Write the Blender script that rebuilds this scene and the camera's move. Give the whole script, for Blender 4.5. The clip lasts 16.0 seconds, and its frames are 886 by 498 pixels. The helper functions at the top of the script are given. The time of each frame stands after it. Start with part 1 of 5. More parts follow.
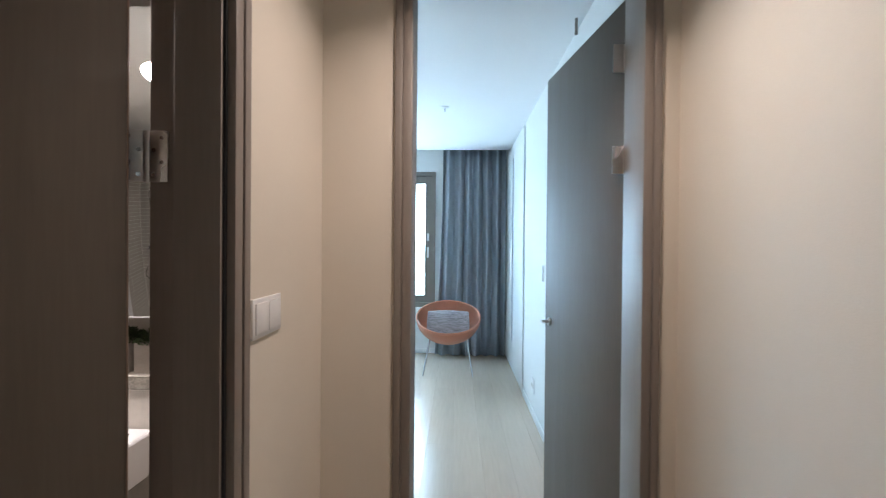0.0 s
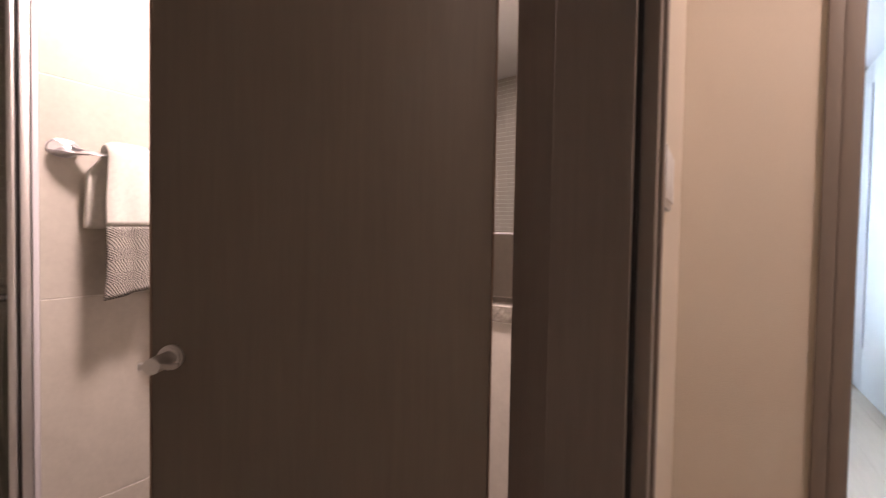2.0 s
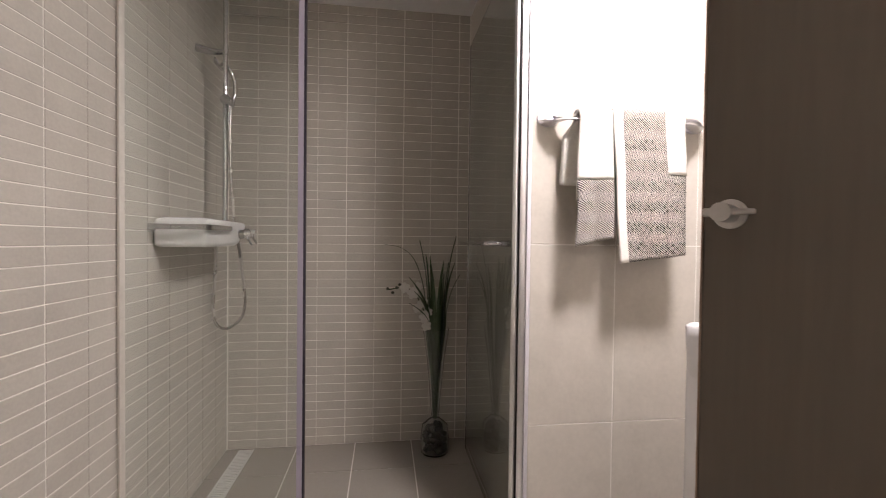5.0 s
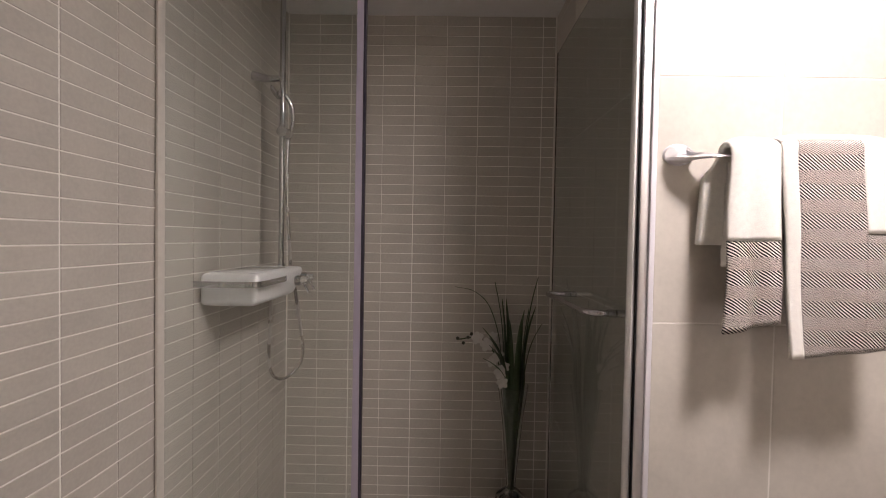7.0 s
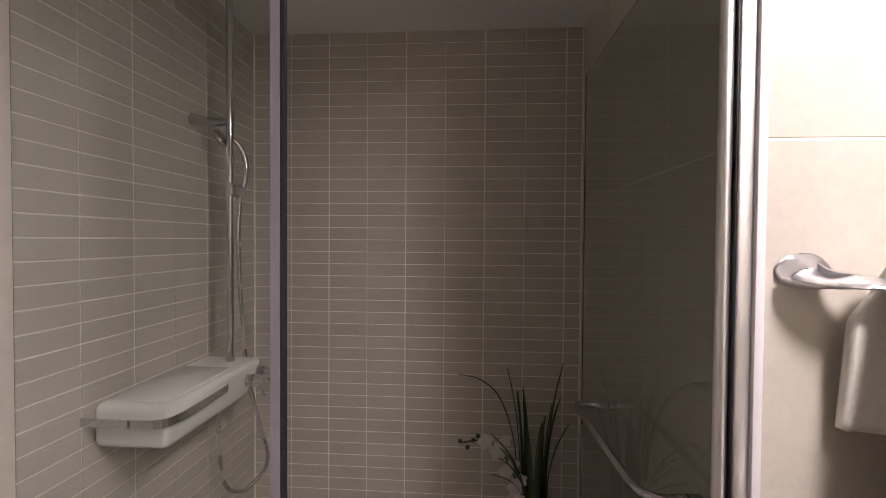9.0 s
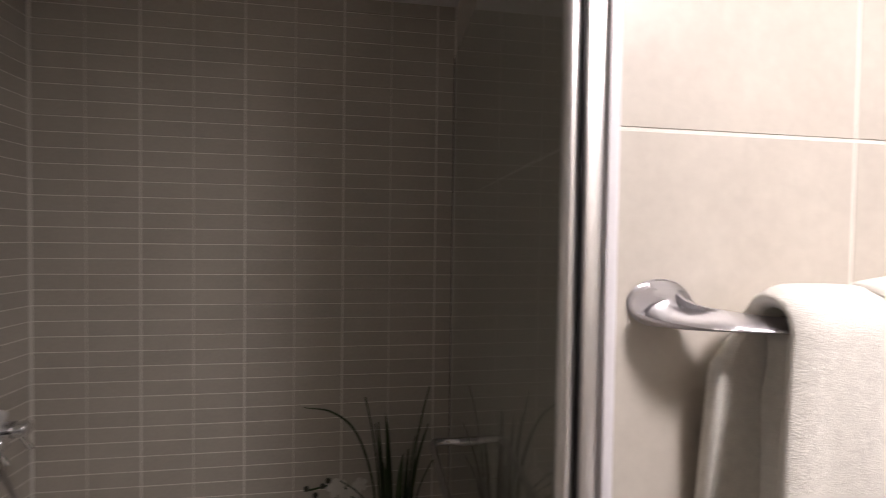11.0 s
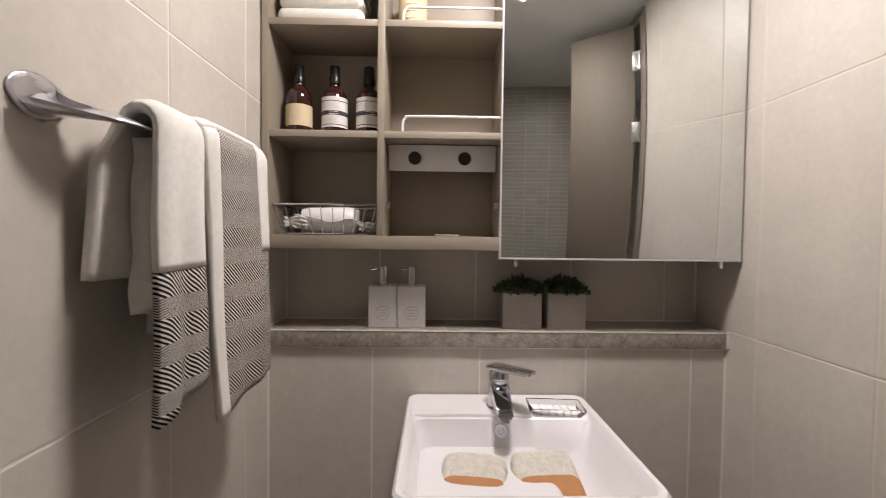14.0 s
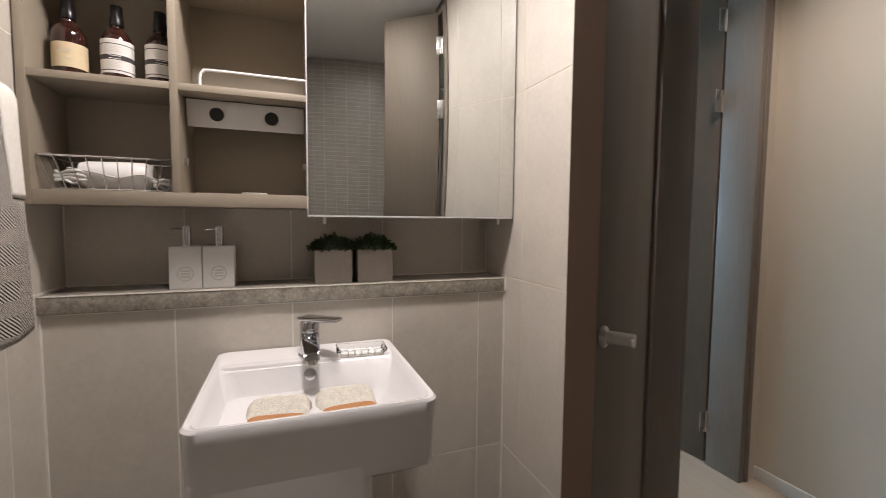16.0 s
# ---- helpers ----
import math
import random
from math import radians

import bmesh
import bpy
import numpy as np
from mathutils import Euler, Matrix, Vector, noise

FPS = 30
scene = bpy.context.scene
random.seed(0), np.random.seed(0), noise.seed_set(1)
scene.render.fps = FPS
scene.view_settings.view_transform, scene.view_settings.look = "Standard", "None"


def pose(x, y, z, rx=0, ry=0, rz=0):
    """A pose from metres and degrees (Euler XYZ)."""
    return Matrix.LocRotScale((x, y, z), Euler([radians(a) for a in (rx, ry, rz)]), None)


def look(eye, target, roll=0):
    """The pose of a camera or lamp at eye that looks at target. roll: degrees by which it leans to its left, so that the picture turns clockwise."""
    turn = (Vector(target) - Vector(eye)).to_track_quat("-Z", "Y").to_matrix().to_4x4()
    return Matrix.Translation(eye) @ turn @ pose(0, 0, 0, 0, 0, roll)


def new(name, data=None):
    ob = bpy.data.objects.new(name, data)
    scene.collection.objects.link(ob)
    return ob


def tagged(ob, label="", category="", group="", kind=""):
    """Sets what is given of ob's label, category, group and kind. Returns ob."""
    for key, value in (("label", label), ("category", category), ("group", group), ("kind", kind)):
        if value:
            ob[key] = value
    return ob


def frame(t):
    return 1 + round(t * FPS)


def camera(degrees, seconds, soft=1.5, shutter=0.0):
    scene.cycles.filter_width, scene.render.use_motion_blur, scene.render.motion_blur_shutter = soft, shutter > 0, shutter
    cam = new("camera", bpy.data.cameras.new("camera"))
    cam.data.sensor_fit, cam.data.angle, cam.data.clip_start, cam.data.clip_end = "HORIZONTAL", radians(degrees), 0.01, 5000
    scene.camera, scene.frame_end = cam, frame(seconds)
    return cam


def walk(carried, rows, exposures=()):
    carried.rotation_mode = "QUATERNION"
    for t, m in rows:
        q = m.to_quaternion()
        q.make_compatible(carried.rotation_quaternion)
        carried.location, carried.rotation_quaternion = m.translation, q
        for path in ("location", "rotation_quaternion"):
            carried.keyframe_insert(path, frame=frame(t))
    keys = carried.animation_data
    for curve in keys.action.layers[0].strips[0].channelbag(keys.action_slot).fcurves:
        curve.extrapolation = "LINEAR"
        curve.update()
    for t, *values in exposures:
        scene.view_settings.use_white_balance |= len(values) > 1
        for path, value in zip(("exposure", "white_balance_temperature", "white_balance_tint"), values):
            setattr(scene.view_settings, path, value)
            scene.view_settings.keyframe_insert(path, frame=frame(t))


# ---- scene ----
cam = camera(91.9, 16.0, soft=0.9, shutter=0.3)
PATH = [
    (0, (0.247, 0.126, 1.359), (0.185, 2.125, 1.344), 0.5),
    (0.5, (0.14, 0.24, 1.288), (-0.117, 2.223, 1.269), 0.8),
    (1, (0.028, 0.333, 1.25), (-0.481, 2.266, 1.2), 1.4),
    (1.5, (-0.058, 0.369, 1.2), (-0.854, 2.203, 1.143), 1.3),
    (2, (-0.126, 0.411, 1.105), (-1.191, 2.102, 1.052), 1.0),
    (2.5, (-0.172, 0.416, 1.018), (-1.507, 1.904, 0.966), 1.2),
    (3, (-0.201, 0.388, 0.972), (-1.766, 1.633, 0.949), 1.4),
    (3.5, (-0.228, 0.361, 0.943), (-1.972, 1.34, 0.911), 0.8),
    (4, (-0.244, 0.335, 0.918), (-2.104, 1.068, 0.883), 0.9),
    (4.5, (-0.26, 0.324, 0.917), (-2.196, 0.822, 0.883), 0.8),
    (5, (-0.281, 0.327, 0.928), (-2.262, 0.597, 0.89), 0.7),
    (5.2, (-0.296, 0.332, 0.944), (-2.286, 0.528, 0.907), 0.7),
    (7.3, (-0.659, 0.295, 1.161), (-2.658, 0.248, 1.115), 1.0),
    (7.5, (-0.718, 0.315, 1.195), (-2.716, 0.249, 1.15), 1.0),
    (8, (-0.849, 0.364, 1.271), (-2.846, 0.265, 1.228), 1.1),
    (8.2, (-0.876, 0.371, 1.295), (-2.873, 0.266, 1.248), 0.7),
    (10.3, (-1.137, 0.397, 1.424), (-3.129, 0.228, 1.391), 0.8),
    (10.5, (-1.149, 0.434, 1.417), (-3.146, 0.319, 1.378), 0.8),
    (11, (-1.202, 0.549, 1.398), (-3.181, 0.831, 1.351), 0.8),
    (11.5, (-1.237, 0.647, 1.374), (-3.097, 1.382, 1.367), 1.2),
    (12, (-1.287, 0.642, 1.355), (-2.904, 1.818, 1.353), 1.2),
    (12.5, (-1.313, 0.563, 1.328), (-2.463, 2.199, 1.307), 1.3),
    (13, (-1.268, 0.502, 1.291), (-1.931, 2.389, 1.26), 1.0),
    (13.5, (-1.206, 0.421, 1.233), (-1.486, 2.401, 1.191), 0.6),
    (14, (-1.175, 0.344, 1.175), (-1.135, 2.343, 1.118), 0.7),
    (14.5, (-1.162, 0.318, 1.121), (-0.897, 2.299, 1.049), 0.7),
    (15, (-1.148, 0.277, 1.101), (-0.732, 2.231, 1.01), 0.7),
    (15.5, (-1.114, 0.247, 1.107), (-0.566, 2.167, 0.994), 0.7),
    (16, (-1.057, 0.214, 1.11), (-0.373, 2.089, 0.977), 0.5),
]
EXPOSE = [
    (0, 0.70, 6400, 12), (1, 1.04, 6550, 14), (1.5, 0.72, 7200, 20), (2, 0.98, 7400, 29), (2.5, 1.6, 7000, 18), (3, 1.6, 6600, 14),
    (3.5, 1.58, 6350, 12), (5, 1.5, 6350, 12), (7.5, 0.84, 6500, 15), (8, 0.70, 6500, 15), (10.3, 1.12, 6550, 15), (10.5, 1.12, 6550, 15),
    (11, 0.5, 6400, 13), (11.5, 0.05, 6300, 12), (12, -0.02, 6300, 11), (12.5, 0.3, 6350, 13), (13, 0.40, 6400, 13), (13.5, 0.25, 6400, 10), (14, 0.16, 6450, 10), (14.5, 0.16, 6550, 9), (16, 0.32, 6550, 9),
]
walk(cam, [(t, look(eye, target, roll)) for t, eye, target, roll in PATH], EXPOSE)

# ---- plan ----
BF, HF = -0.17, -0.06          # bathroom floor, hall and bedroom floor
BC, HC, RC = 2.165, 2.35, 2.546  # ceilings: bathroom, hall, bedroom
SY, WX = -0.476, -2.62         # mosaic walls of the shower
TX, TY = -1.635, 0.788         # towel wall face, its end at the shower
EX, HX = -0.345, -0.19         # east wall: bathroom face, hall face
NY, NB = 1.535, 1.685          # sink wall face, niche back
DY0, DY1 = 0.225, 0.976        # bathroom door opening
HY = 1.505                     # hall end wall
BX0, BX1 = 0.072, 0.865        # bedroom door opening
RX, RY = 0.90, 5.78            # bedroom side wall, window wall
OY0, OY1 = 2.40, 3.24           # doorway in the bedroom side wall
GT = 1.93                      # top of the shower glass
GX, GX1, GY = -1.725, -1.642, 0.080  # fixed glass: at the wall, at its free edge

# ---- world and light ----
world = bpy.data.worlds.new("world")
scene.world = world
world.use_nodes = True
wn = world.node_tree.nodes
sky = wn.new("ShaderNodeTexSky")
sky.sky_type, sky.sun_disc, sky.sun_elevation, sky.sun_rotation = "NISHITA", False, radians(40), radians(200)
world.node_tree.links.new(sky.outputs[0], wn["Background"].inputs[0])
wn["Background"].inputs[1].default_value = 0.1


def lamp(name, kind, m, energy, color, size=0.1, size_y=0, beam=180):
    d = bpy.data.lights.new(name, kind)
    d.energy, d.color = energy, color
    if kind == "AREA":
        d.shape, d.size = ("RECTANGLE" if size_y else "DISK"), size
        if size_y:
            d.size_y = size_y
    ob = new(name, d)
    ob.matrix_world = m
    if kind == "AREA":
        d.spread = radians(beam)
    return ob


BATH_LAMP = (-1.0, 1.11)
# assumed hall light, out of view; placed by how walls and door should be lit
UNSEEN_HALL_LAMP = (0.40, 1.10)
lamp("bath_lamp", "AREA", pose(*BATH_LAMP, BC - 0.022), 14.0, (1.0, 0.905, 0.875), 0.23, beam=175)
lamp("unseen_hall_lamp", "AREA", pose(*UNSEEN_HALL_LAMP, HC - 0.022), 4.7, (1.0, 0.845, 0.76), 0.11, beam=135)
lamp("window_light", "AREA", pose(-0.79, RY + 0.14, 1.44, -90, 0, 0), 58.0, (0.34, 0.67, 1.0), 1.42, 1.66)


# ---- materials ----
def mat(name, color, rough=0.5, metal=0.0, vary=0.08, scale=6.0, grain=60.0, bump=0.0, piece=0.0, stretch=(1, 1, 1), spec=0.5, coat=0.0):
    m = bpy.data.materials.new(name)
    m.use_nodes = True
    nt = m.node_tree
    n, l = nt.nodes, nt.links
    b = n["Principled BSDF"]
    b.inputs["Roughness"].default_value, b.inputs["Metallic"].default_value = rough, metal
    b.inputs["Specular IOR Level"].default_value = spec
    b.inputs["Coat Weight"].default_value = coat
    geo = n.new("ShaderNodeNewGeometry")
    mp = n.new("ShaderNodeMapping")
    mp.inputs["Scale"].default_value = stretch
    l.new(geo.outputs["Position"], mp.inputs[0])
    big, fine = n.new("ShaderNodeTexNoise"), n.new("ShaderNodeTexNoise")
    big.inputs["Scale"].default_value, fine.inputs["Scale"].default_value = scale, grain
    big.inputs["Detail"].default_value = fine.inputs["Detail"].default_value = 5
    l.new(mp.outputs[0], big.inputs[0])
    l.new(mp.outputs[0], fine.inputs[0])
    add = n.new("ShaderNodeMath")
    add.operation = "ADD"
    l.new(big.outputs[0], add.inputs[0])
    l.new(fine.outputs[0], add.inputs[1])
    last = add
    if piece:
        info = n.new("ShaderNodeObjectInfo")
        isl = n.new("ShaderNodeMath")
        isl.operation = "MULTIPLY_ADD"
        isl.inputs[1].default_value = piece
        l.new(info.outputs["Random"], isl.inputs[0])
        l.new(add.outputs[0], isl.inputs[2])
        last = isl
        isl2 = n.new("ShaderNodeMath")
        isl2.operation = "MULTIPLY_ADD"
        isl2.inputs[1].default_value = piece
        l.new(geo.outputs["Random Per Island"], isl2.inputs[0])
        l.new(isl.outputs[0], isl2.inputs[2])
        last = isl2
    mr = n.new("ShaderNodeMapRange")
    mr.inputs["From Min"].default_value, mr.inputs["From Max"].default_value = 0.6, 1.4 + 2 * piece
    mr.inputs["To Min"].default_value, mr.inputs["To Max"].default_value = 1 - vary, 1 + vary
    l.new(last.outputs[0], mr.inputs[0])
    mul = n.new("ShaderNodeVectorMath")
    mul.operation = "SCALE"
    mul.inputs[0].default_value = color[:3]
    l.new(mr.outputs[0], mul.inputs["Scale"])
    l.new(mul.outputs[0], b.inputs["Base Color"])
    rr = n.new("ShaderNodeMapRange")
    rr.inputs["From Min"].default_value, rr.inputs["From Max"].default_value = 0.3, 0.7
    rr.inputs["To Min"].default_value, rr.inputs["To Max"].default_value = max(rough * 0.88, 0.01), min(rough * 1.12, 1)
    l.new(big.outputs[0], rr.inputs[0])
    l.new(rr.outputs[0], b.inputs["Roughness"])
    if bump:
        bp = n.new("ShaderNodeBump")
        bp.inputs["Strength"].default_value, bp.inputs["Distance"].default_value = bump, 0.002
        l.new(add.outputs[0], bp.inputs["Height"])
        l.new(bp.outputs[0], b.inputs["Normal"])
    return m


def glow(name, color, strength):
    m = bpy.data.materials.new(name)
    m.use_nodes = True
    b = m.node_tree.nodes["Principled BSDF"]
    b.inputs["Base Color"].default_value = (*color, 1)
    b.inputs["Emission Color"].default_value = (*color, 1)
    b.inputs["Emission Strength"].default_value = strength
    return m


def glass(name, color, rough=0.0):
    m = bpy.data.materials.new(name)
    m.use_nodes = True
    b = m.node_tree.nodes["Principled BSDF"]
    b.inputs["Base Color"].default_value = (*color, 1)
    b.inputs["Roughness"].default_value, b.inputs["IOR"].default_value = rough, 1.45
    b.inputs["Transmission Weight"].default_value = 1.0
    return m


M_TILE = mat("wall_tile", (0.575, 0.535, 0.478), 0.42, vary=0.12, scale=13, grain=70, bump=0.14, piece=0.25)
M_MOSAIC = mat("mosaic_tile", (0.465, 0.432, 0.382), 0.38, vary=0.17, scale=9, grain=110, bump=0.1, piece=0.3)
M_GROUT = mat("grout", (0.80, 0.77, 0.72), 0.9, vary=0.05, bump=0.2)
M_FLOORTILE = mat("floor_tile", (0.31, 0.282, 0.248), 0.5, vary=0.09, scale=8, grain=80, bump=0.1, piece=0.3)
M_STONE = mat("ledge_stone", (0.31, 0.282, 0.243), 0.35, vary=0.55, scale=38, grain=150, bump=0.1)
M_PAPER = mat("wallpaper", (0.68, 0.612, 0.52), 0.85, vary=0.03, scale=3, grain=350, bump=0.25)
M_PAINT = mat("white_paint", (0.78, 0.78, 0.76), 0.7, vary=0.025, scale=3, grain=250, bump=0.1)
M_CEIL = mat("ceiling_paint", (0.80, 0.79, 0.78), 0.8, vary=0.02, scale=2, grain=200, bump=0.08)
M_WOOD = mat("door_laminate", (0.135, 0.110, 0.086), 0.66, vary=0.10, scale=9, grain=130, bump=0.12, stretch=(1, 1, 0.06))
M_FRAME = mat("frame_laminate", (0.22, 0.184, 0.158), 0.5, vary=0.09, scale=9, grain=130, bump=0.1, stretch=(1, 1, 0.06))
M_EDGE = mat("door_edge_band", (0.24, 0.16, 0.115), 0.55, vary=0.08, stretch=(1, 1, 0.1))
M_PLANK = mat("floor_plank", (0.60, 0.49, 0.385), 0.22, vary=0.12, scale=5, grain=60, bump=0.06, piece=0.3, stretch=(1, 0.08, 1))
M_CAB = mat("cabinet_laminate", (0.318, 0.274, 0.217), 0.5, vary=0.04, scale=8, grain=160, bump=0.06)
M_CHROME = mat("chrome", (0.60, 0.60, 0.62), 0.07, 1.0, vary=0.02)
M_STEEL = mat("brushed_steel", (0.62, 0.60, 0.58), 0.28, 1.0, vary=0.06, grain=200)
M_CHROMESOFT = mat("soft_chrome", (0.88, 0.88, 0.90), 0.24, 1.0, vary=0.02)
M_DRAIN = mat("drain_steel", (0.66, 0.65, 0.64), 0.5, 0.25, vary=0.05, grain=200)
M_SATIN = mat("satin_chrome", (0.88, 0.87, 0.88), 0.38, 1.0, vary=0.03)
M_BRACKET = mat("brushed_chrome", (0.74, 0.73, 0.77), 0.32, 1.0, vary=0.03, grain=200)
M_ALU = mat("pale_trim", (0.72, 0.70, 0.73), 0.4, vary=0.02)
M_BLACK = mat("black_rubber", (0.015, 0.015, 0.016), 0.5, vary=0.1)
M_CERAMIC = mat("white_ceramic", (0.80, 0.79, 0.80), 0.12, vary=0.015, coat=0.4)
M_WHITE = mat("white_plastic", (0.76, 0.75, 0.74), 0.35, vary=0.02)
M_TOWEL = mat("terry_cotton", (0.80, 0.78, 0.73), 0.95, vary=0.09, scale=90, grain=620, bump=0.5, spec=0.1)
M_MIRROR = mat("mirror_silver", (0.80, 0.83, 0.83), 0.012, 1.0, vary=0.005)
M_GLASS = glass("clear_glass", (0.92, 0.955, 0.935))
M_LILAC = mat("lilac_seal", (0.34, 0.31, 0.38), 0.3, vary=0.05)
M_GLASSEDGE = mat("glass_edge", (0.035, 0.03, 0.042), 0.15, vary=0.05)
M_VASE = glass("vase_glass", (0.975, 0.985, 0.98))
M_AMBER = mat("amber_glass", (0.035, 0.012, 0.009), 0.08, vary=0.1, coat=0.5)
M_CAPBLACK = mat("black_cap", (0.012, 0.011, 0.012), 0.28, vary=0.05, spec=0.35)
M_LABEL = mat("paper_label", (0.74, 0.71, 0.69), 0.7, vary=0.03)
M_LABELY = mat("cream_label", (0.66, 0.55, 0.36), 0.7, vary=0.03)
M_INK = mat("ink", (0.05, 0.045, 0.05), 0.7, vary=0.05)
M_EMBOSS = mat("embossed_grey", (0.55, 0.53, 0.50), 0.6, vary=0.03)
M_CONCRETE = mat("pot_concrete", (0.36, 0.325, 0.29), 0.75, vary=0.10, scale=20, grain=150, bump=0.25)
M_LEAF = mat("leaf_green", (0.045, 0.085, 0.025), 0.45, vary=0.4, scale=30, grain=90, piece=0.5)
M_BLADE = mat("blade_green", (0.030, 0.060, 0.016), 0.38, vary=0.3, scale=20, grain=90, piece=0.3)
M_PETAL = mat("orchid_petal", (0.66, 0.64, 0.60), 0.6, vary=0.04)
M_PEBBLE = mat("pebble", (0.034, 0.036, 0.022), 0.4, vary=0.4, scale=30, grain=80, piece=0.4)
M_LEATHER = mat("terracotta_leather", (0.50, 0.18, 0.10), 0.5, vary=0.08, scale=15, grain=200, bump=0.15)
M_CUSHION = mat("cushion_weave", (0.34, 0.30, 0.31), 0.95, vary=0.55, scale=30, grain=120, bump=0.5, stretch=(0.25, 1, 2.2))
M_CURTAIN = mat("curtain_cloth", (0.30, 0.315, 0.335), 0.95, vary=0.10, scale=10, grain=300, bump=0.3, spec=0.15)
M_SPONGE = mat("mesh_loofah", (0.62, 0.59, 0.52), 0.95, vary=0.20, scale=70, grain=260, bump=1.0)
M_TAN = mat("tan_binding", (0.45, 0.21, 0.085), 0.8, vary=0.10, scale=40, grain=260, bump=0.4)
M_LAMP = glow("lamp_diffuser", (1.0, 0.92, 0.82), 14.0)
M_DAY = glow("daylight", (0.86, 0.94, 1.0), 5.0)


def weave():
    """Black and white herringbone bands, in the cloth's own coordinates."""
    m = mat("herringbone_weave", (0.64, 0.60, 0.55), 0.95, vary=0.05, scale=30, grain=420, bump=0.5, spec=0.1)
    nt = m.node_tree
    n, l = nt.nodes, nt.links

    def op(kind, a, b=None, c=None):
        x = n.new("ShaderNodeMath")
        x.operation = kind
        for k, v in enumerate((a, b, c)):
            if v is None:
                continue
            if isinstance(v, (int, float)):
                x.inputs[k].default_value = v
            else:
                l.new(v, x.inputs[k])
        return x.outputs[0]

    uv = n.new("ShaderNodeUVMap")
    sep = n.new("ShaderNodeSeparateXYZ")
    l.new(uv.outputs[0], sep.inputs[0])
    u, v = sep.outputs[0], sep.outputs[1]
    band = op("FRACT", op("DIVIDE", v, 0.064))
    wide = op("LESS_THAN", band, 0.55)
    sign = op("MULTIPLY_ADD", wide, 2.0, -1.0)
    pitch = op("MULTIPLY_ADD", wide, 0.0034, 0.0036)
    slope = op("MULTIPLY_ADD", wide, 0.35, 0.5)
    s = op("FRACT", op("DIVIDE", op("MULTIPLY_ADD", op("MULTIPLY", u, slope), sign, v), pitch))
    dark = op("MULTIPLY", op("LESS_THAN", s, op("MULTIPLY_ADD", wide, -0.01, 0.55)), op("MULTIPLY_ADD", wide, 0.1, 0.9))
    mix = n.new("ShaderNodeMix")
    mix.data_type = "RGBA"
    b = n["Principled BSDF"]
    old = b.inputs["Base Color"].links[0].from_socket
    l.new(dark, mix.inputs[0])
    l.new(old, mix.inputs[6])
    mix.inputs[7].default_value = (0.022, 0.019, 0.020, 1)
    l.new(mix.outputs[2], b.inputs["Base Color"])
    return m


M_WEAVE = weave()


# ---- mesh helpers ----
def put(bm, sub):
    me = bpy.data.meshes.new("tmp")
    sub.to_mesh(me)
    sub.free()
    bm.from_mesh(me)
    bpy.data.meshes.remove(me)
    return bm


def box(x0, x1, y0, y1, z0, z1, bev=0.0, seg=2, bm=None):
    b = bmesh.new()
    bmesh.ops.create_cube(b, size=1)
    for v in b.verts:
        v.co = (x0 + (v.co.x + 0.5) * (x1 - x0), y0 + (v.co.y + 0.5) * (y1 - y0), z0 + (v.co.z + 0.5) * (z1 - z0))
    if bev:
        bmesh.ops.bevel(b, geom=b.edges[:], offset=bev, segments=seg, affect="EDGES", profile=0.5)
    return put(bm, b) if bm else b


def rod(p0, p1, r0, r1=None, seg=20, bev=0.0, bm=None):
    p0, p1 = Vector(p0), Vector(p1)
    d = p1 - p0
    b = bmesh.new()
    bmesh.ops.create_cone(b, cap_ends=True, segments=seg, radius1=r0, radius2=r0 if r1 is None else r1, depth=d.length)
    if bev:
        bmesh.ops.bevel(b, geom=[e for e in b.edges if abs(e.verts[0].co.z - e.verts[1].co.z) < 1e-6], offset=bev, segments=2, affect="EDGES")
    bmesh.ops.transform(b, matrix=Matrix.Translation((p0 + p1) / 2) @ d.to_track_quat("Z", "Y").to_matrix().to_4x4(), verts=b.verts)
    return put(bm, b) if bm else b


def lathe(profile, seg=32, bm=None, at=(0, 0, 0)):
    b = bmesh.new()
    rings = []
    for r, z in profile:
        if r < 1e-5:
            rings.append([b.verts.new((at[0], at[1], at[2] + z))])
        else:
            rings.append([b.verts.new((at[0] + r * math.cos(2 * math.pi * k / seg), at[1] + r * math.sin(2 * math.pi * k / seg), at[2] + z)) for k in range(seg)])
    for a, c in zip(rings, rings[1:]):
        for k in range(seg):
            q = [a[k % len(a)], a[(k + 1) % len(a)], c[(k + 1) % len(c)], c[k % len(c)]]
            q = list(dict.fromkeys(q))
            if len(q) > 2:
                b.faces.new(q)
    bmesh.ops.recalc_face_normals(b, faces=b.faces)
    return put(bm, b) if bm else b


def smooth_line(pts, n=6):
    p = [Vector(q) for q in pts]
    p = [2 * p[0] - p[1]] + p + [2 * p[-1] - p[-2]]
    out = []
    for i in range(1, len(p) - 2):
        for k in range(n):
            t = k / n
            a, b, c, d = p[i - 1], p[i], p[i + 1], p[i + 2]
            out.append(0.5 * (2 * b + (c - a) * t + (2 * a - 5 * b + 4 * c - d) * t * t + (3 * b - a - 3 * c + d) * t ** 3))
    out.append(p[-2])
    return out


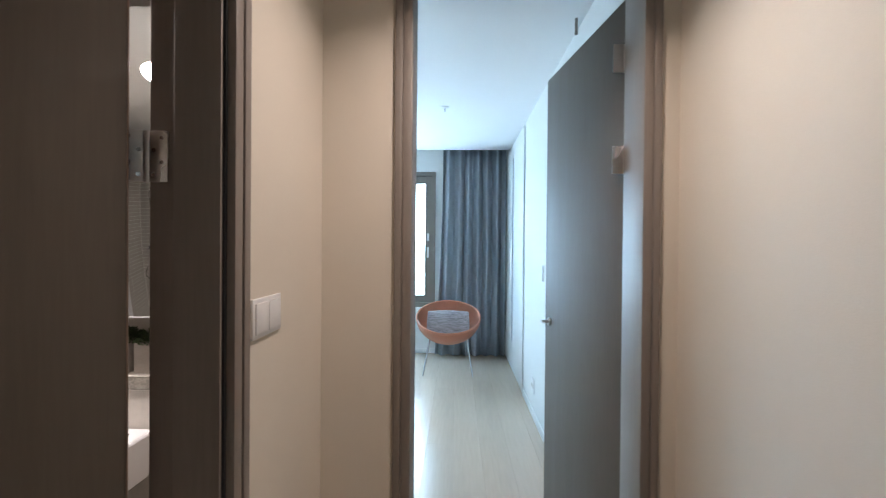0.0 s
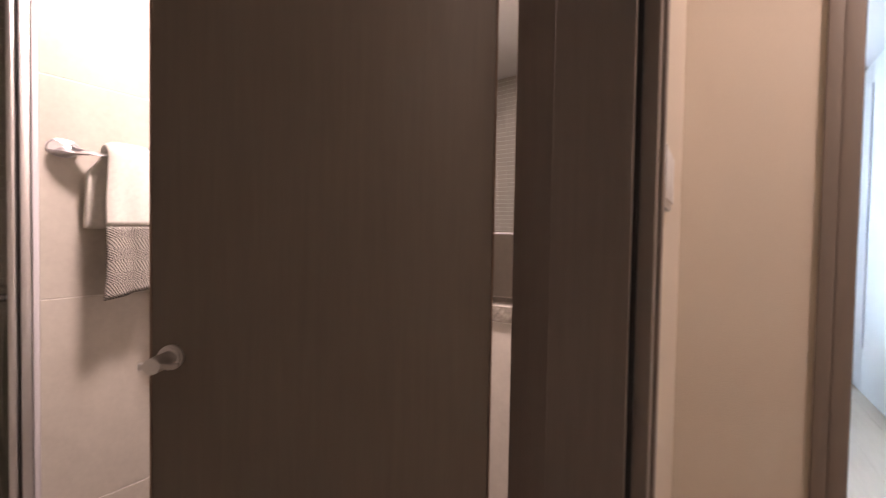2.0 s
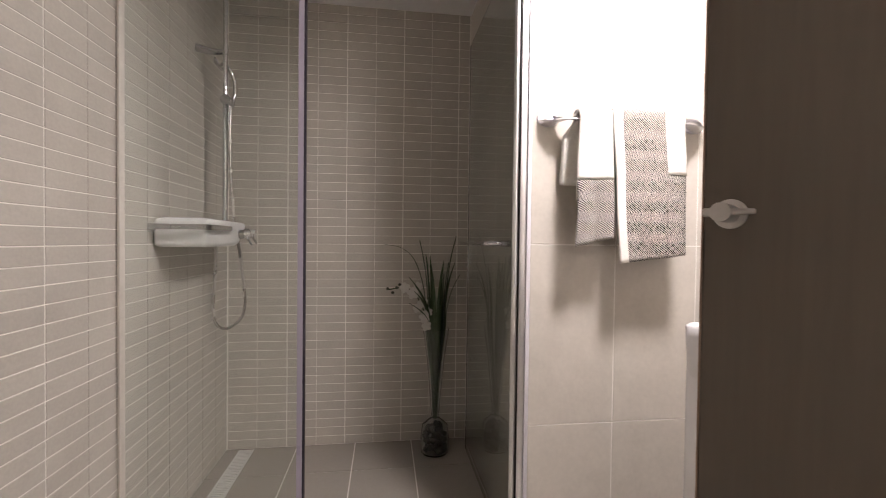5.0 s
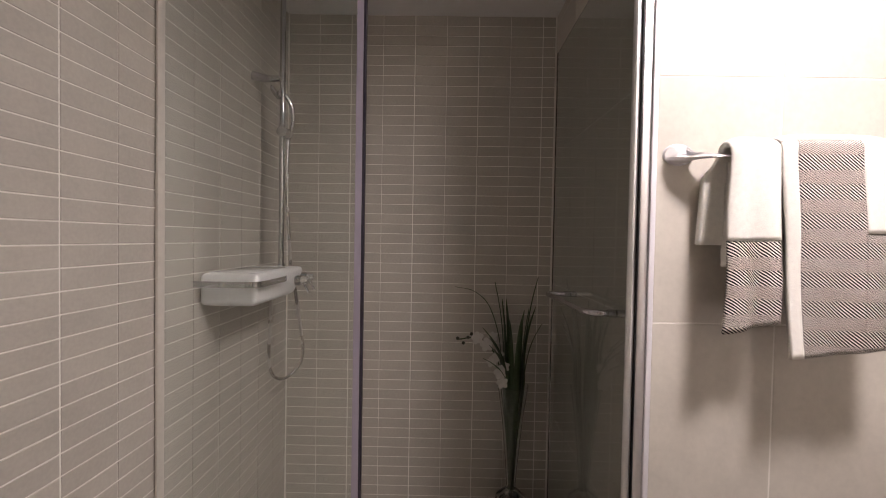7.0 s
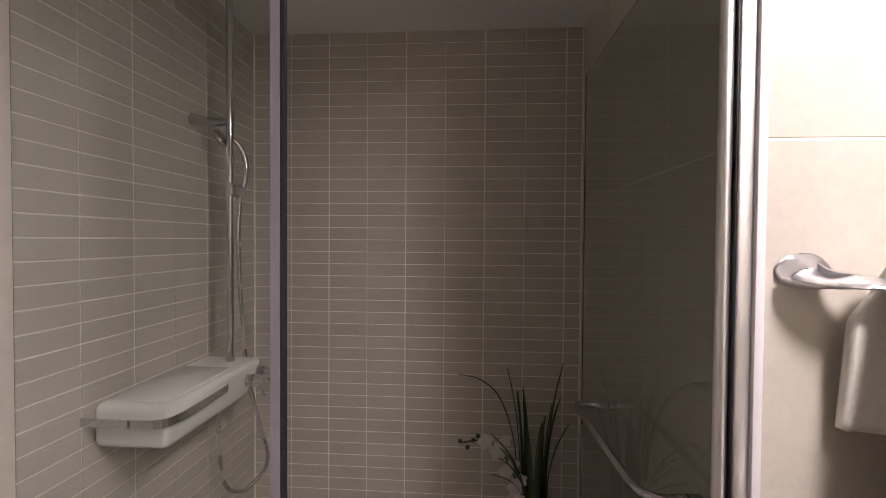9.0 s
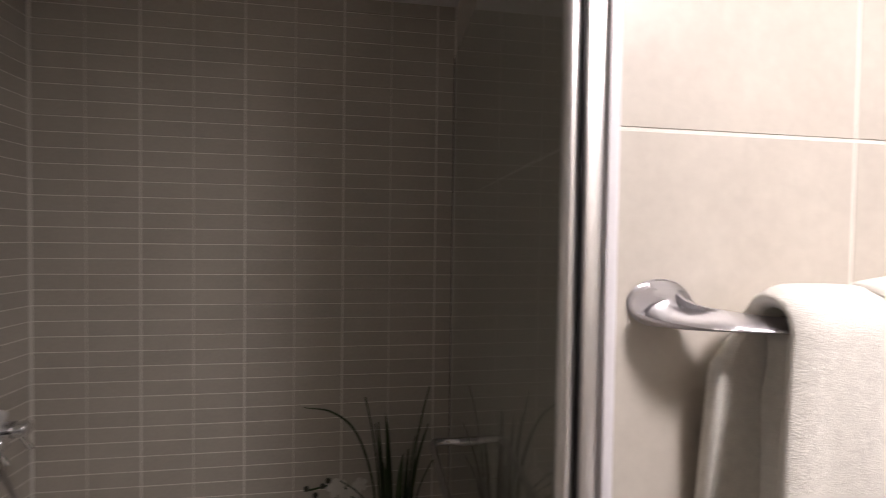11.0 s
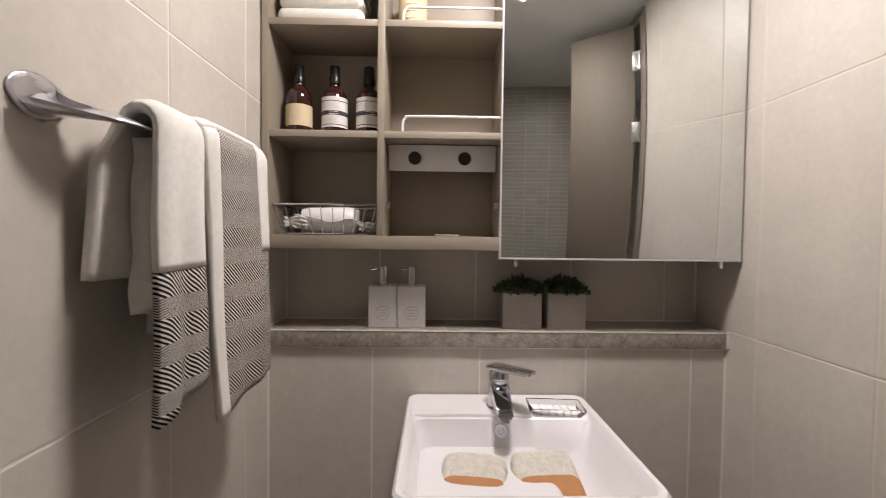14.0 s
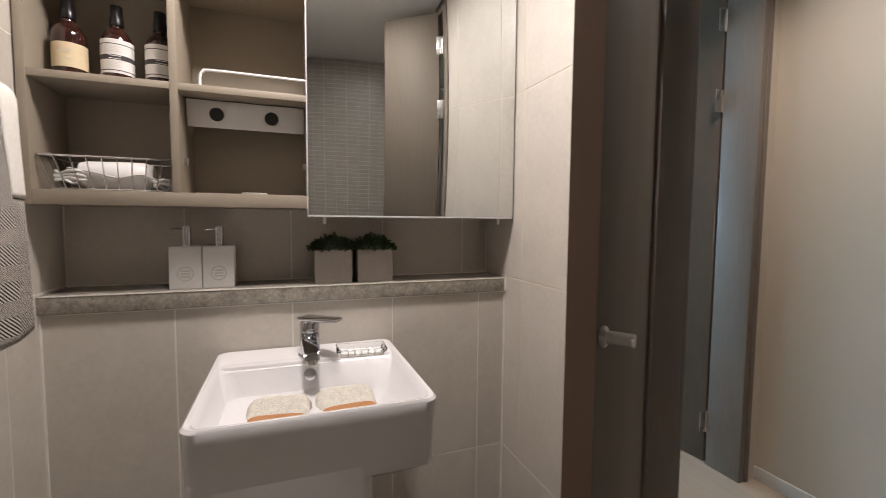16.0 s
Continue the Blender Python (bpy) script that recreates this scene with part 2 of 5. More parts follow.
def tube(pts, r, seg=10, n=6, bm=None, flat=1.0):
    line = smooth_line(pts, n) if n > 1 else [Vector(q) for q in pts]
    b = bmesh.new()
    rings = []
    side = None
    for i, q in enumerate(line):
        d = (line[min(i + 1, len(line) - 1)] - line[max(i - 1, 0)]).normalized()
        if side is None:
            side = d.orthogonal().normalized()
        side = (side - d * side.dot(d)).normalized()
        up = d.cross(side)
        rr = r(i / (len(line) - 1)) if callable(r) else r
        rings.append([b.verts.new(q + rr * (math.cos(2 * math.pi * k / seg) * side + flat * math.sin(2 * math.pi * k / seg) * up)) for k in range(seg)])
    for a, c in zip(rings, rings[1:]):
        for k in range(seg):
            b.faces.new([a[k], a[(k + 1) % seg], c[(k + 1) % seg], c[k]])
    b.faces.new(rings[0][::-1])
    b.faces.new(rings[-1])
    bmesh.ops.recalc_face_normals(b, faces=b.faces)
    return put(bm, b) if bm else b


def moved(bm, m):
    bmesh.ops.transform(bm, matrix=m, verts=bm.verts)
    return bm


def mesh_of(name, bm, material, angle=35):
    me = bpy.data.meshes.new(name)
    bm.to_mesh(me)
    bm.free()
    me.polygons.foreach_set("use_smooth", [True] * len(me.polygons))
    me.set_sharp_from_angle(angle=radians(angle))
    me.materials.append(material)
    return me


def part(name, bm, material, parent=None, label="", angle=35):
    ob = new(name, mesh_of(name, bm, material, angle))
    ob.parent = parent
    if label:
        tagged(ob, label)
    return ob


def thing(name, at, label, category, rz=0, group="", kind=""):
    ob = new(name)
    ob.empty_display_size = 0.05
    ob.matrix_basis = pose(*at, 0, 0, rz)
    return tagged(ob, label, category, group, kind)


def structure(name, bm, material, label, category):
    return tagged(part(name, bm, material), label, category, "", "structure")


# ---- structure ----
def many(*boxes):
    bm = bmesh.new()
    for b in boxes:
        box(*b, bm=bm)
    return bm


wall_south = structure("wall_south", many((WX - 0.12, HX - 0.002, SY - 0.12, SY, BF - 0.1, BC + 0.1)), M_GROUT, "pale grout wall carrying stacked mosaic tiles in shower", "wall")
wall_west = structure("wall_west", many((WX - 0.12, WX, SY, TY + 0.1, BF - 0.1, BC + 0.1)), M_GROUT, "shower end wall with stacked greige mosaic tiles", "wall")
wall_partition = structure("wall_partition", many((WX, TX - 0.001, TY + 0.001, NB + 0.12, BF - 0.1, BC + 0.1)), M_GROUT, "tiled partition wall behind the towel bar", "wall")
wall_north = structure("wall_north", many((TX - 0.001, EX + 0.001, NY + 0.001, NB + 0.12, BF - 0.1, 0.868), (TX - 0.001, EX + 0.001, NB + 0.001, NB + 0.12, 0.868, BC + 0.1)), M_GROUT, "tiled sink wall with a long recessed niche", "wall")
wall_east = structure("wall_east", many((EX + 0.001, HX, SY, DY0, BF - 0.1, HC + 0.1), (EX + 0.001, HX, DY1, NB + 0.12, BF - 0.1, HC + 0.1), (EX + 0.001, HX, DY0, DY1, 2.115, HC + 0.1)), M_PAPER, "wall between hall and bathroom with beige wallpaper", "wall")
wall_hall_end = structure("wall_hall_end", many((HX, BX0, HY, HY + 0.15, HF - 0.1, RC + 0.1), (BX1, 1.1, HY, HY + 0.15, HF - 0.1, RC + 0.1), (BX0, BX1, HY, HY + 0.15, 2.28, RC + 0.1)), M_PAPER, "beige papered hall wall around the bedroom doorway", "wall")
wall_hall_side = structure("wall_hall_side", many((0.95, 1.1, -2.0, HY, HF - 0.1, HC + 0.1)), M_PAPER, "plain beige papered hall wall", "wall")
wall_hall_back = structure("wall_hall_back", many((HX, 1.1, -2.12, -2.0, HF - 0.1, HC + 0.1), (HX - 0.12, HX, -2.12, SY - 0.12, HF - 0.1, HC + 0.1)), M_PAPER, "plain beige papered wall closing the hall", "wall")
wall_bedroom_side = structure("wall_bedroom_side", many((RX, RX + 0.15, HY + 0.15, OY0, HF - 0.1, RC + 0.1), (RX, RX + 0.15, OY1, RY, HF - 0.1, RC + 0.1), (RX, RX + 0.15, OY0, OY1, 2.075, RC + 0.1)), M_PAINT, "white papered bedroom wall beside built-in closet", "wall")
wall_bedroom_back = structure("wall_bedroom_back", many((-2.6, HX, NB + 0.12, NB + 0.2, HF - 0.1, RC + 0.1), (-2.7, -2.6, NB + 0.12, RY, HF - 0.1, RC + 0.1)), M_PAINT, "plain white bedroom walls", "wall")
WX0, WX1, WZ0, WZ1 = -1.55, -0.03, 0.55, 2.33
wall_window = structure("wall_window", many((-2.7, WX0, RY, RY + 0.2, HF - 0.1, RC + 0.1), (WX1, RX + 0.15, RY, RY + 0.2, HF - 0.1, RC + 0.1), (WX0, WX1, RY, RY + 0.2, HF - 0.1, WZ0), (WX0, WX1, RY, RY + 0.2, WZ1, RC + 0.1)), M_PAINT, "white bedroom wall with a framed window", "wall")
floor_bath = structure("floor_bathroom", many((WX, EX + 0.012, SY, NB, BF - 0.1, BF - 0.0025)), M_GROUT, "bathroom floor bed with pale joints", "floor")
floor = structure("floor", many((EX + 0.02, 1.0, -2.0, HY + 0.1, HF - 0.1, HF - 0.006), (-2.65, RX + 0.1, HY + 0.1, RY, HF - 0.1, HF - 0.006)), M_PLANK, "pale greige wood floor of hall and bedroom", "floor")
ceiling_bath = structure("ceiling_bathroom", many((WX, EX + 0.012, SY, NB + 0.1, BC, BC + 0.08)), M_CEIL, "flat pale bathroom ceiling", "ceiling")
ceiling_hall = structure("ceiling_hall", many((EX + 0.012, 1.0, -2.0, HY, HC, HC + 0.08)), M_CEIL, "flat white hall ceiling", "ceiling")
ceiling_bed = structure("ceiling_bedroom", many((-2.65, RX, HY + 0.15, 5.45, RC, RC + 0.08), (-2.65, RX, 5.45, RY, RC + 0.13, RC + 0.2), (-2.65, RX, 5.45, 5.47, RC + 0.08, RC + 0.13)), M_CEIL, "flat white bedroom ceiling with a curtain recess", "ceiling")
backdrop = structure("backdrop", box(WX0 - 1.5, WX1 + 1.5, RY + 1.2, RY + 1.22, -0.5, 3.4), M_DAY, "bright daylight outside the window", "backdrop")


def frame_parts(name, label, axis, a0, a1, c0, c1, z0, z1, t=0.03, proud=0.008, face=0.055):
    """A door lining with casings: axis is the wall's normal; a0..a1 across the opening, c0..c1 through the wall."""
    ob = thing(name, (0, 0, 0), label, "door frame", kind="structure")

    def bx(u0, u1, v0, v1, w0, w1):
        return box(v0, v1, u0, u1, w0, w1, 0.002) if axis == "x" else box(u0, u1, v0, v1, w0, w1, 0.002)

    for s, (u0, u1) in enumerate(((a0, a0 + t), (a1 - t, a1))):
        part("jamb", bx(u0, u1, c0 - proud, c1 + proud, z0, z1), M_FRAME, ob)
    part("head", bx(a0 + t, a1 - t, c0 - proud, c1 + proud, z1 - t, z1), M_FRAME, ob)
    for c, d in ((c0 - proud, -1), (c1 + proud, 1)):
        lo, hi = (c - 0.004, c + proud) if d < 0 else (c - proud, c + 0.004)
        part("casing", bx(a0 - face + t, a0 - 0.001, lo, hi, z0, z1 + face - t), M_FRAME, ob)
        part("casing", bx(a1 + 0.001, a1 + face - t, lo, hi, z0, z1 + face - t), M_FRAME, ob)
        part("casing", bx(a0, a1, lo, hi, z1 + 0.001, z1 + face - t), M_FRAME, ob)
    return ob


bath_frame = frame_parts("door_frame_1", "dark brown laminate bathroom door frame", "x", DY0, DY1, EX, HX, BF + 0.02, 2.115)
part("stop", box(-0.298, -0.205, DY1 - 0.042, DY1 - 0.0305, HF, 2.084, 0.002), M_FRAME, bath_frame)
part("seal", box(-0.2045, -0.1985, DY1 - 0.036, DY1 - 0.0305, HF, 2.084), M_BLACK, bath_frame, "black rubber seal")
part("threshold", box(EX, HX, DY0 + 0.03, DY1 - 0.03, BF, HF + 0.012, 0.004), M_STONE, bath_frame, "dark stone threshold")
bed_frame = frame_parts("door_frame_2", "dark brown laminate bedroom door frame", "y", BX0, BX1, HY, HY + 0.15, HF, 2.28)


def lever(parent, x, y, z, out, along, size=1.0):
    """A lever handle: rose on the face, out is the face's direction along y, along the way the lever points in x."""
    h = part("handle", rod((x, y, z), (x, y + out * 0.008, z), 0.0215 * size, seg=28, bev=0.002), M_STEEL, parent, "satin steel lever handle")
    part("neck", rod((x, y, z), (x, y + out * 0.042, z), 0.009), M_STEEL, h)
    bm = box(-0.030, 0.030, -0.0035, 0.0035, -0.0065, 0.0065, 0.0025, 2)
    for v in bm.verts:
        k = (v.co.x + 0.030) / 0.060
        v.co.z *= 1.0 - 0.45 * k
        v.co.y += 0.006 * k * k * -out
    part("lever", moved(moved(bm, Matrix.Scale(size, 4)), pose(x + along * 0.006, y + out * 0.040, z)), M_STEEL, h)
    return h


def hinge(parent, z, turn=0):
    """A butt hinge; its fixed plate lies along the direction turn, in the door's own frame."""
    h = part("hinge", rod((0, 0, z), (0, 0, z + 0.1), 0.007, seg=16), M_STEEL, parent, "steel butt hinge")
    a = radians(turn)

    def w(u, v):
        return (u * math.cos(a) - v * math.sin(a), u * math.sin(a) + v * math.cos(a))

    part("plate", moved(box(0.003, 0.043, -0.0035, -0.001, z, z + 0.1, 0.0008), pose(0, 0, 0, 0, 0, turn)), M_STEEL, h)
    for k in range(4):
        u = 0.016 + 0.016 * (k % 2)
        part("screw", rod((*w(u, -0.003), z + 0.014 + 0.024 * k), (*w(u, -0.005), z + 0.014 + 0.024 * k), 0.0042, seg=10), M_CHROME, h)
    return h


# bathroom door, standing open into the room
door_1 = thing("door_1", (-0.358, 0.946, 0), "dark brown wood-grain bathroom door standing open inward", "door", kind="structure", rz=36)
LW, LG = 0.436, 0.031           # free edge and hinge edge of the leaf, from the pivot
part("leaf", box(-LW, -LG, -0.043, -0.003, HF + 0.005, 2.08, 0.0015), M_WOOD, door_1)
part("edge_band", box(-LG + 0.0005, -LG + 0.0025, -0.0425, -0.0035, HF + 0.006, 2.079), M_EDGE, door_1, "lighter brown edge band")
part("edge_band", box(-LW - 0.0025, -LW - 0.0005, -0.0425, -0.0035, HF + 0.006, 2.079), M_EDGE, door_1, "lighter brown edge band")
lever(door_1, -LW + 0.024, -0.043, 0.958, -1, 1, 0.68)
for z in (0.12, 1.478, 1.836):
    h = hinge(door_1, z, -36)
    part("leaf_plate", box(-0.042, -0.003, -0.0032, -0.0012, z, z + 0.1, 0.0005), M_STEEL, h)
    for k in range(5):
        part("knuckle", rod((0, 0, z + 0.02 * k + 0.001), (0, 0, z + 0.02 * k + 0.019), 0.0078, seg=16, bev=0.0008), M_STEEL, h)
    for k in range(4):
        u = -0.014 - 0.016 * (k % 2)
        part("screw", rod((u, -0.003, z + 0.014 + 0.024 * k), (u, -0.0048, z + 0.014 + 0.024 * k), 0.0042, seg=10), M_CHROME, h)

# bedroom door
door_2 = thing("door_2", (0.842, HY + 0.165, 0), "grey-brown wood-grain bedroom door standing wide open", "door", kind="structure", rz=-81.5)
part("leaf", box(-0.78, -0.012, 0.003, 0.043, HF + 0.005, 2.245, 0.0015), M_WOOD, door_2)
part("edge_band", box(-0.7825, -0.7805, 0.0035, 0.0425, HF + 0.006, 2.244), M_EDGE, door_2, "reddish brown edge band")
part("edge_band", box(-0.0115, -0.0095, 0.0035, 0.0425, HF + 0.006, 2.244), M_EDGE, door_2, "reddish brown edge band")
lever(door_2, -0.72, 0.003, 0.968, -1, 1)
for z in (0.1, 1.62, 1.98):
    hinge(door_2, z, -98.5)


# bedroom window, closet, skirting
window_1 = thing("window_1", (0, 0, 0), "brown aluminium framed bedroom window, bright outside", "window", kind="structure")
fr = part("window_frame", many((WX0, WX0 + 0.05, RY - 0.02, RY + 0.12, WZ0, WZ1), (WX1 - 0.05, WX1, RY - 0.02, RY + 0.12, WZ0, WZ1), (WX0 + 0.05, WX1 - 0.05, RY - 0.02, RY + 0.12, WZ0, WZ0 + 0.06), (WX0 + 0.05, WX1 - 0.05, RY - 0.02, RY + 0.12, WZ1 - 0.06, WZ1)), M_FRAME, window_1)
for a, b in ((WX0 + 0.05, -0.79), (-0.79, WX1 - 0.05)):
    sash = part("sash", many((a, a + 0.09, RY + 0.01, RY + 0.07, WZ0 + 0.06, WZ1 - 0.06), (b - 0.09, b, RY + 0.01, RY + 0.07, WZ0 + 0.06, WZ1 - 0.06), (a + 0.09, b - 0.09, RY + 0.01, RY + 0.07, WZ0 + 0.06, WZ0 + 0.15), (a + 0.09, b - 0.09, RY + 0.01, RY + 0.07, WZ1 - 0.15, WZ1 - 0.06)), M_FRAME, window_1)
    pane = part("pane", box(a + 0.09, b - 0.09, RY + 0.035, RY + 0.045, WZ0 + 0.15, WZ1 - 0.15), M_GLASS, sash)
    pane.visible_shadow = False
part("window_handle", box(WX1 - 0.11, WX1 - 0.085, RY - 0.015, RY + 0.012, 1.2, 1.34, 0.004), M_WHITE, window_1, "white window handle")
part("window_lock", box(WX1 - 0.11, WX1 - 0.085, RY - 0.005, RY + 0.012, 1.42, 1.52, 0.004), M_WHITE, window_1, "white window lock")

# tan wood lining; its orange also carries the warm light from inside the doorway
M_WARM_LIT_TAN = mat("warm_lit_tan_laminate", (0.50, 0.33, 0.22), 0.5, vary=0.08, scale=9, grain=130, bump=0.1, stretch=(1, 1, 0.06))
door_3 = thing("door_3", (0, 0, 0), "tan lined bedroom doorway, warm inner light put into its colour, closed by an added door", "door", kind="structure")
# leaf and knob are added to close the opening
part("leaf", box(RX + 0.105, RX + 0.140, OY0 + 0.022, OY1 - 0.022, HF + 0.005, 2.052, 0.001), M_WARM_LIT_TAN, door_3)
for a, b in ((OY0, OY0 + 0.02), (OY1 - 0.02, OY1)):
    part("lining", box(RX - 0.004, RX + 0.148, a + 0.001, b - 0.001, HF, 2.0735, 0.001), M_WARM_LIT_TAN, door_3)
part("lining", box(RX - 0.004, RX + 0.148, OY0 + 0.02, OY1 - 0.02, 2.0535, 2.0735, 0.001), M_WARM_LIT_TAN, door_3)
part("knob", rod((RX + 0.105, 3.15, 0.965), (RX + 0.06, 3.15, 0.965), 0.012, 0.016), M_STEEL, door_3)

closet = thing("closet", (0, 0, 0), "white flush built-in closet doors with a recessed grip", "closet", kind="structure")
for a, b in ((4.25, 5.0), (5.004, 5.6)):
    part("closet_door", box(RX - 0.014, RX - 0.002, a, b, HF + 0.03, RC - 0.03, 0.002), M_PAINT, closet)
part("grip", box(RX - 0.028, RX - 0.0165, 4.965, 4.995, 0.3, 2.35, 0.001), M_ALU, closet, "slim grey vertical grip strip")
for nm, b in (("baseboard_1", (RX - 0.009, RX, OY1 + 0.002, 4.245, HF, HF + 0.06)), ("baseboard_2", (0.941, 0.95, -1.99, HY, HF, HF + 0.06)), ("baseboard_3", (HX, HX + 0.009, DY1 + 0.03, HY, HF, HF + 0.06)), ("baseboard_4", (WX0, RX, RY - 0.009, RY, HF, HF + 0.06))):
    structure(nm, box(*b, 0.002), M_PAINT, "low pale skirting board along the wall", "baseboard")


# ---- hall and bedroom things ----
def switch(name, label, m, w, h, keys):
    ob = tagged(new(name), label, "switch")
    ob.matrix_basis = m
    part("plate", box(-w / 2, w / 2, -0.007, 0.0, -h / 2, h / 2, 0.002), M_WHITE, ob)
    for k in range(keys):
        a = -w / 2 + 0.008 + k * (w - 0.016) / keys
        part("key", box(a + 0.001, a + (w - 0.016) / keys - 0.001, -0.0105, -0.0065, -h / 2 + 0.01, h / 2 - 0.01, 0.0012), M_WHITE, ob)
    return ob


switch("light_switch", "white double light switch on beige wall", pose(HX, 1.095, 1.196, 0, 0, 90), 0.145, 0.088, 2)
switch("light_switch", "white light switch on white bedroom wall", pose(RX, 3.38, 1.157, 0, 0, -90), 0.075, 0.12, 1)
socket = tagged(new("wall_socket"), "white twin power socket low on bedroom wall", "socket")
socket.matrix_basis = pose(RX, 3.72, 0.2, 0, 0, -90)
part("plate", box(-0.06, 0.06, -0.008, 0, -0.06, 0.06, 0.002), M_WHITE, socket)
for a in (-0.028, 0.028):
    part("outlet", rod((a, -0.0075, 0), (a, -0.0095, 0), 0.02, seg=20), M_EMBOSS, socket)
sprinkler = tagged(new("sprinkler"), "small chrome sprinkler on the bedroom ceiling", "sprinkler")
sprinkler.location = (0.139, 3.8, RC)
part("rose", lathe([(0, -0.012), (0.02, -0.012), (0.035, -0.003), (0.035, 0), (0, 0)], 24), M_WHITE, sprinkler)
part("nozzle", rod((0, 0, -0.012), (0, 0, -0.035), 0.007), M_CHROME, sprinkler)
stopper = tagged(new("door_stop"), "dark metal door stop hanging from bedroom ceiling", "door stop")
stopper.location = (0.86, 2.38, RC)
part("pin", rod((0, 0, 0), (0, 0, -0.085), 0.008), M_FRAME, stopper)

# the hall downlight is an added fixture around the assumed lamp
for nm, x, y, z, lab in (("downlight", *BATH_LAMP, BC, "round recessed downlight in bathroom ceiling, lit"), ("downlight", *UNSEEN_HALL_LAMP, HC, "round recessed downlight in hall ceiling, lit")):
    dl = tagged(new(nm), lab, "downlight")
    dl.location = (x, y, z)
    part("ring", lathe([(0.060, 0), (0.078, 0), (0.078, -0.004), (0.072, -0.008), (0.060, -0.008), (0.060, 0)], 40), M_WHITE, dl)
    part("diffuser", lathe([(0, -0.004), (0.0595, -0.004), (0.0595, -0.0005), (0, -0.0005)], 40), M_LAMP, dl)


def curtain():
    ob = thing("curtain", (0, 0, 0), "grey cloth curtain hanging in deep folds to the floor", "curtain")
    bm = bmesh.new()
    nx, nz = 220, 14
    rows = []
    for j in range(nz + 1):
        s = j / nz
        row = []
        for i in range(nx + 1):
            u = i / nx
            x = 0.07 + (RX - 0.03 - 0.07) * u - 0.09 * (1 - u) * s * s * (1 if u < 0.3 else 0.3)
            y = 5.62 + 0.045 * math.sin(u * 42 + 1.2 * noise.noise((u * 5, s * 0.8, 0))) + 0.02 * noise.noise((u * 9, s * 2, 3))
            row.append(bm.verts.new((x, y, RC + 0.1 - (RC + 0.1 - HF - 0.02) * s)))
        rows.append(row)
    for a, b in zip(rows, rows[1:]):
        for k in range(nx):
            bm.faces.new([a[k], a[k + 1], b[k + 1], b[k]])
    c = part("cloth", bm, M_CURTAIN, ob, angle=80)
    c.modifiers.new("thick", "SOLIDIFY").thickness = 0.003
    part("rail", box(0.0, RX - 0.01, 5.60, 5.64, RC + 0.1, RC + 0.128), M_WHITE, ob, "white curtain rail in recess")


curtain()


def chair():
    ob = thing("lounge_chair", (0.165, 5.02, HF), "terracotta leather bowl chair on thin steel legs", "chair", rz=0)
    prof = []
    for k in range(12):
        a = k / 11
        prof.append((0.02 + 0.34 * math.sin(a * 1.5), 0.02 + 0.30 * (1 - math.cos(a * 1.45))))
    bm = lathe(prof + [(r - 0.012, z + 0.008) for r, z in prof[::-1]], 44)
    # a slot cut through each side of the shell
    cut = [f for f in bm.faces if 0.17 < f.calc_center_median().z < 0.25 and abs(f.calc_center_median().y + 0.02) < 0.07]
    bmesh.ops.delete(bm, geom=cut, context="FACES")
    moved(bm, pose(0, -0.03, 0.36, 22, 0, 0))
    part("shell", bm, M_LEATHER, ob)
    ring = [(0.352 * math.cos(a), 0.352 * math.sin(a), 0.295) for a in [2 * math.pi * k / 40 for k in range(41)]]
    part("rim", moved(tube(ring, 0.011, 8, 1), pose(0, -0.03, 0.36, 22, 0, 0)), M_LEATHER, ob)
    for sx, sy in ((-1, -1), (1, -1), (-1, 1), (1, 1)):
        part("leg", rod((sx * 0.20, sy * 0.12, 0.43), (sx * 0.27, sy * 0.24, 0.0), 0.010, 0.009), M_CHROME, ob)
    part("seat_frame", tube([(0.2 * math.cos(a), 0.14 * math.sin(a), 0.42) for a in [2 * math.pi * k / 20 for k in range(21)]], 0.009, 8, 1), M_CHROME, ob)
    return ob


chair()
cushion = thing("cushion", (0.165, 4.86, HF + 0.555), "grey mottled woven cushion leaning in the chair", "cushion")
bm = bmesh.new()
bmesh.ops.create_cube(bm, size=1)
bmesh.ops.subdivide_edges(bm, edges=bm.edges[:], cuts=10, use_grid_fill=True)
for v in bm.verts:
    u, w = v.co.x * 2, v.co.z * 2
    fat = max(1 - abs(u) ** 2.6, 0) ** 0.5 * max(1 - abs(w) ** 2.6, 0) ** 0.5
    v.co = (u * 0.235 * (1 - 0.05 * w * w), v.co.y * 2 * (0.008 + 0.06 * fat), w * 0.15 * (1 - 0.08 * u * u))
bmesh.ops.remove_doubles(bm, verts=bm.verts, dist=0.0005)
part("cover", moved(bm, pose(0, 0, 0, -18, 0, 0)), M_CUSHION, cushion, angle=70)

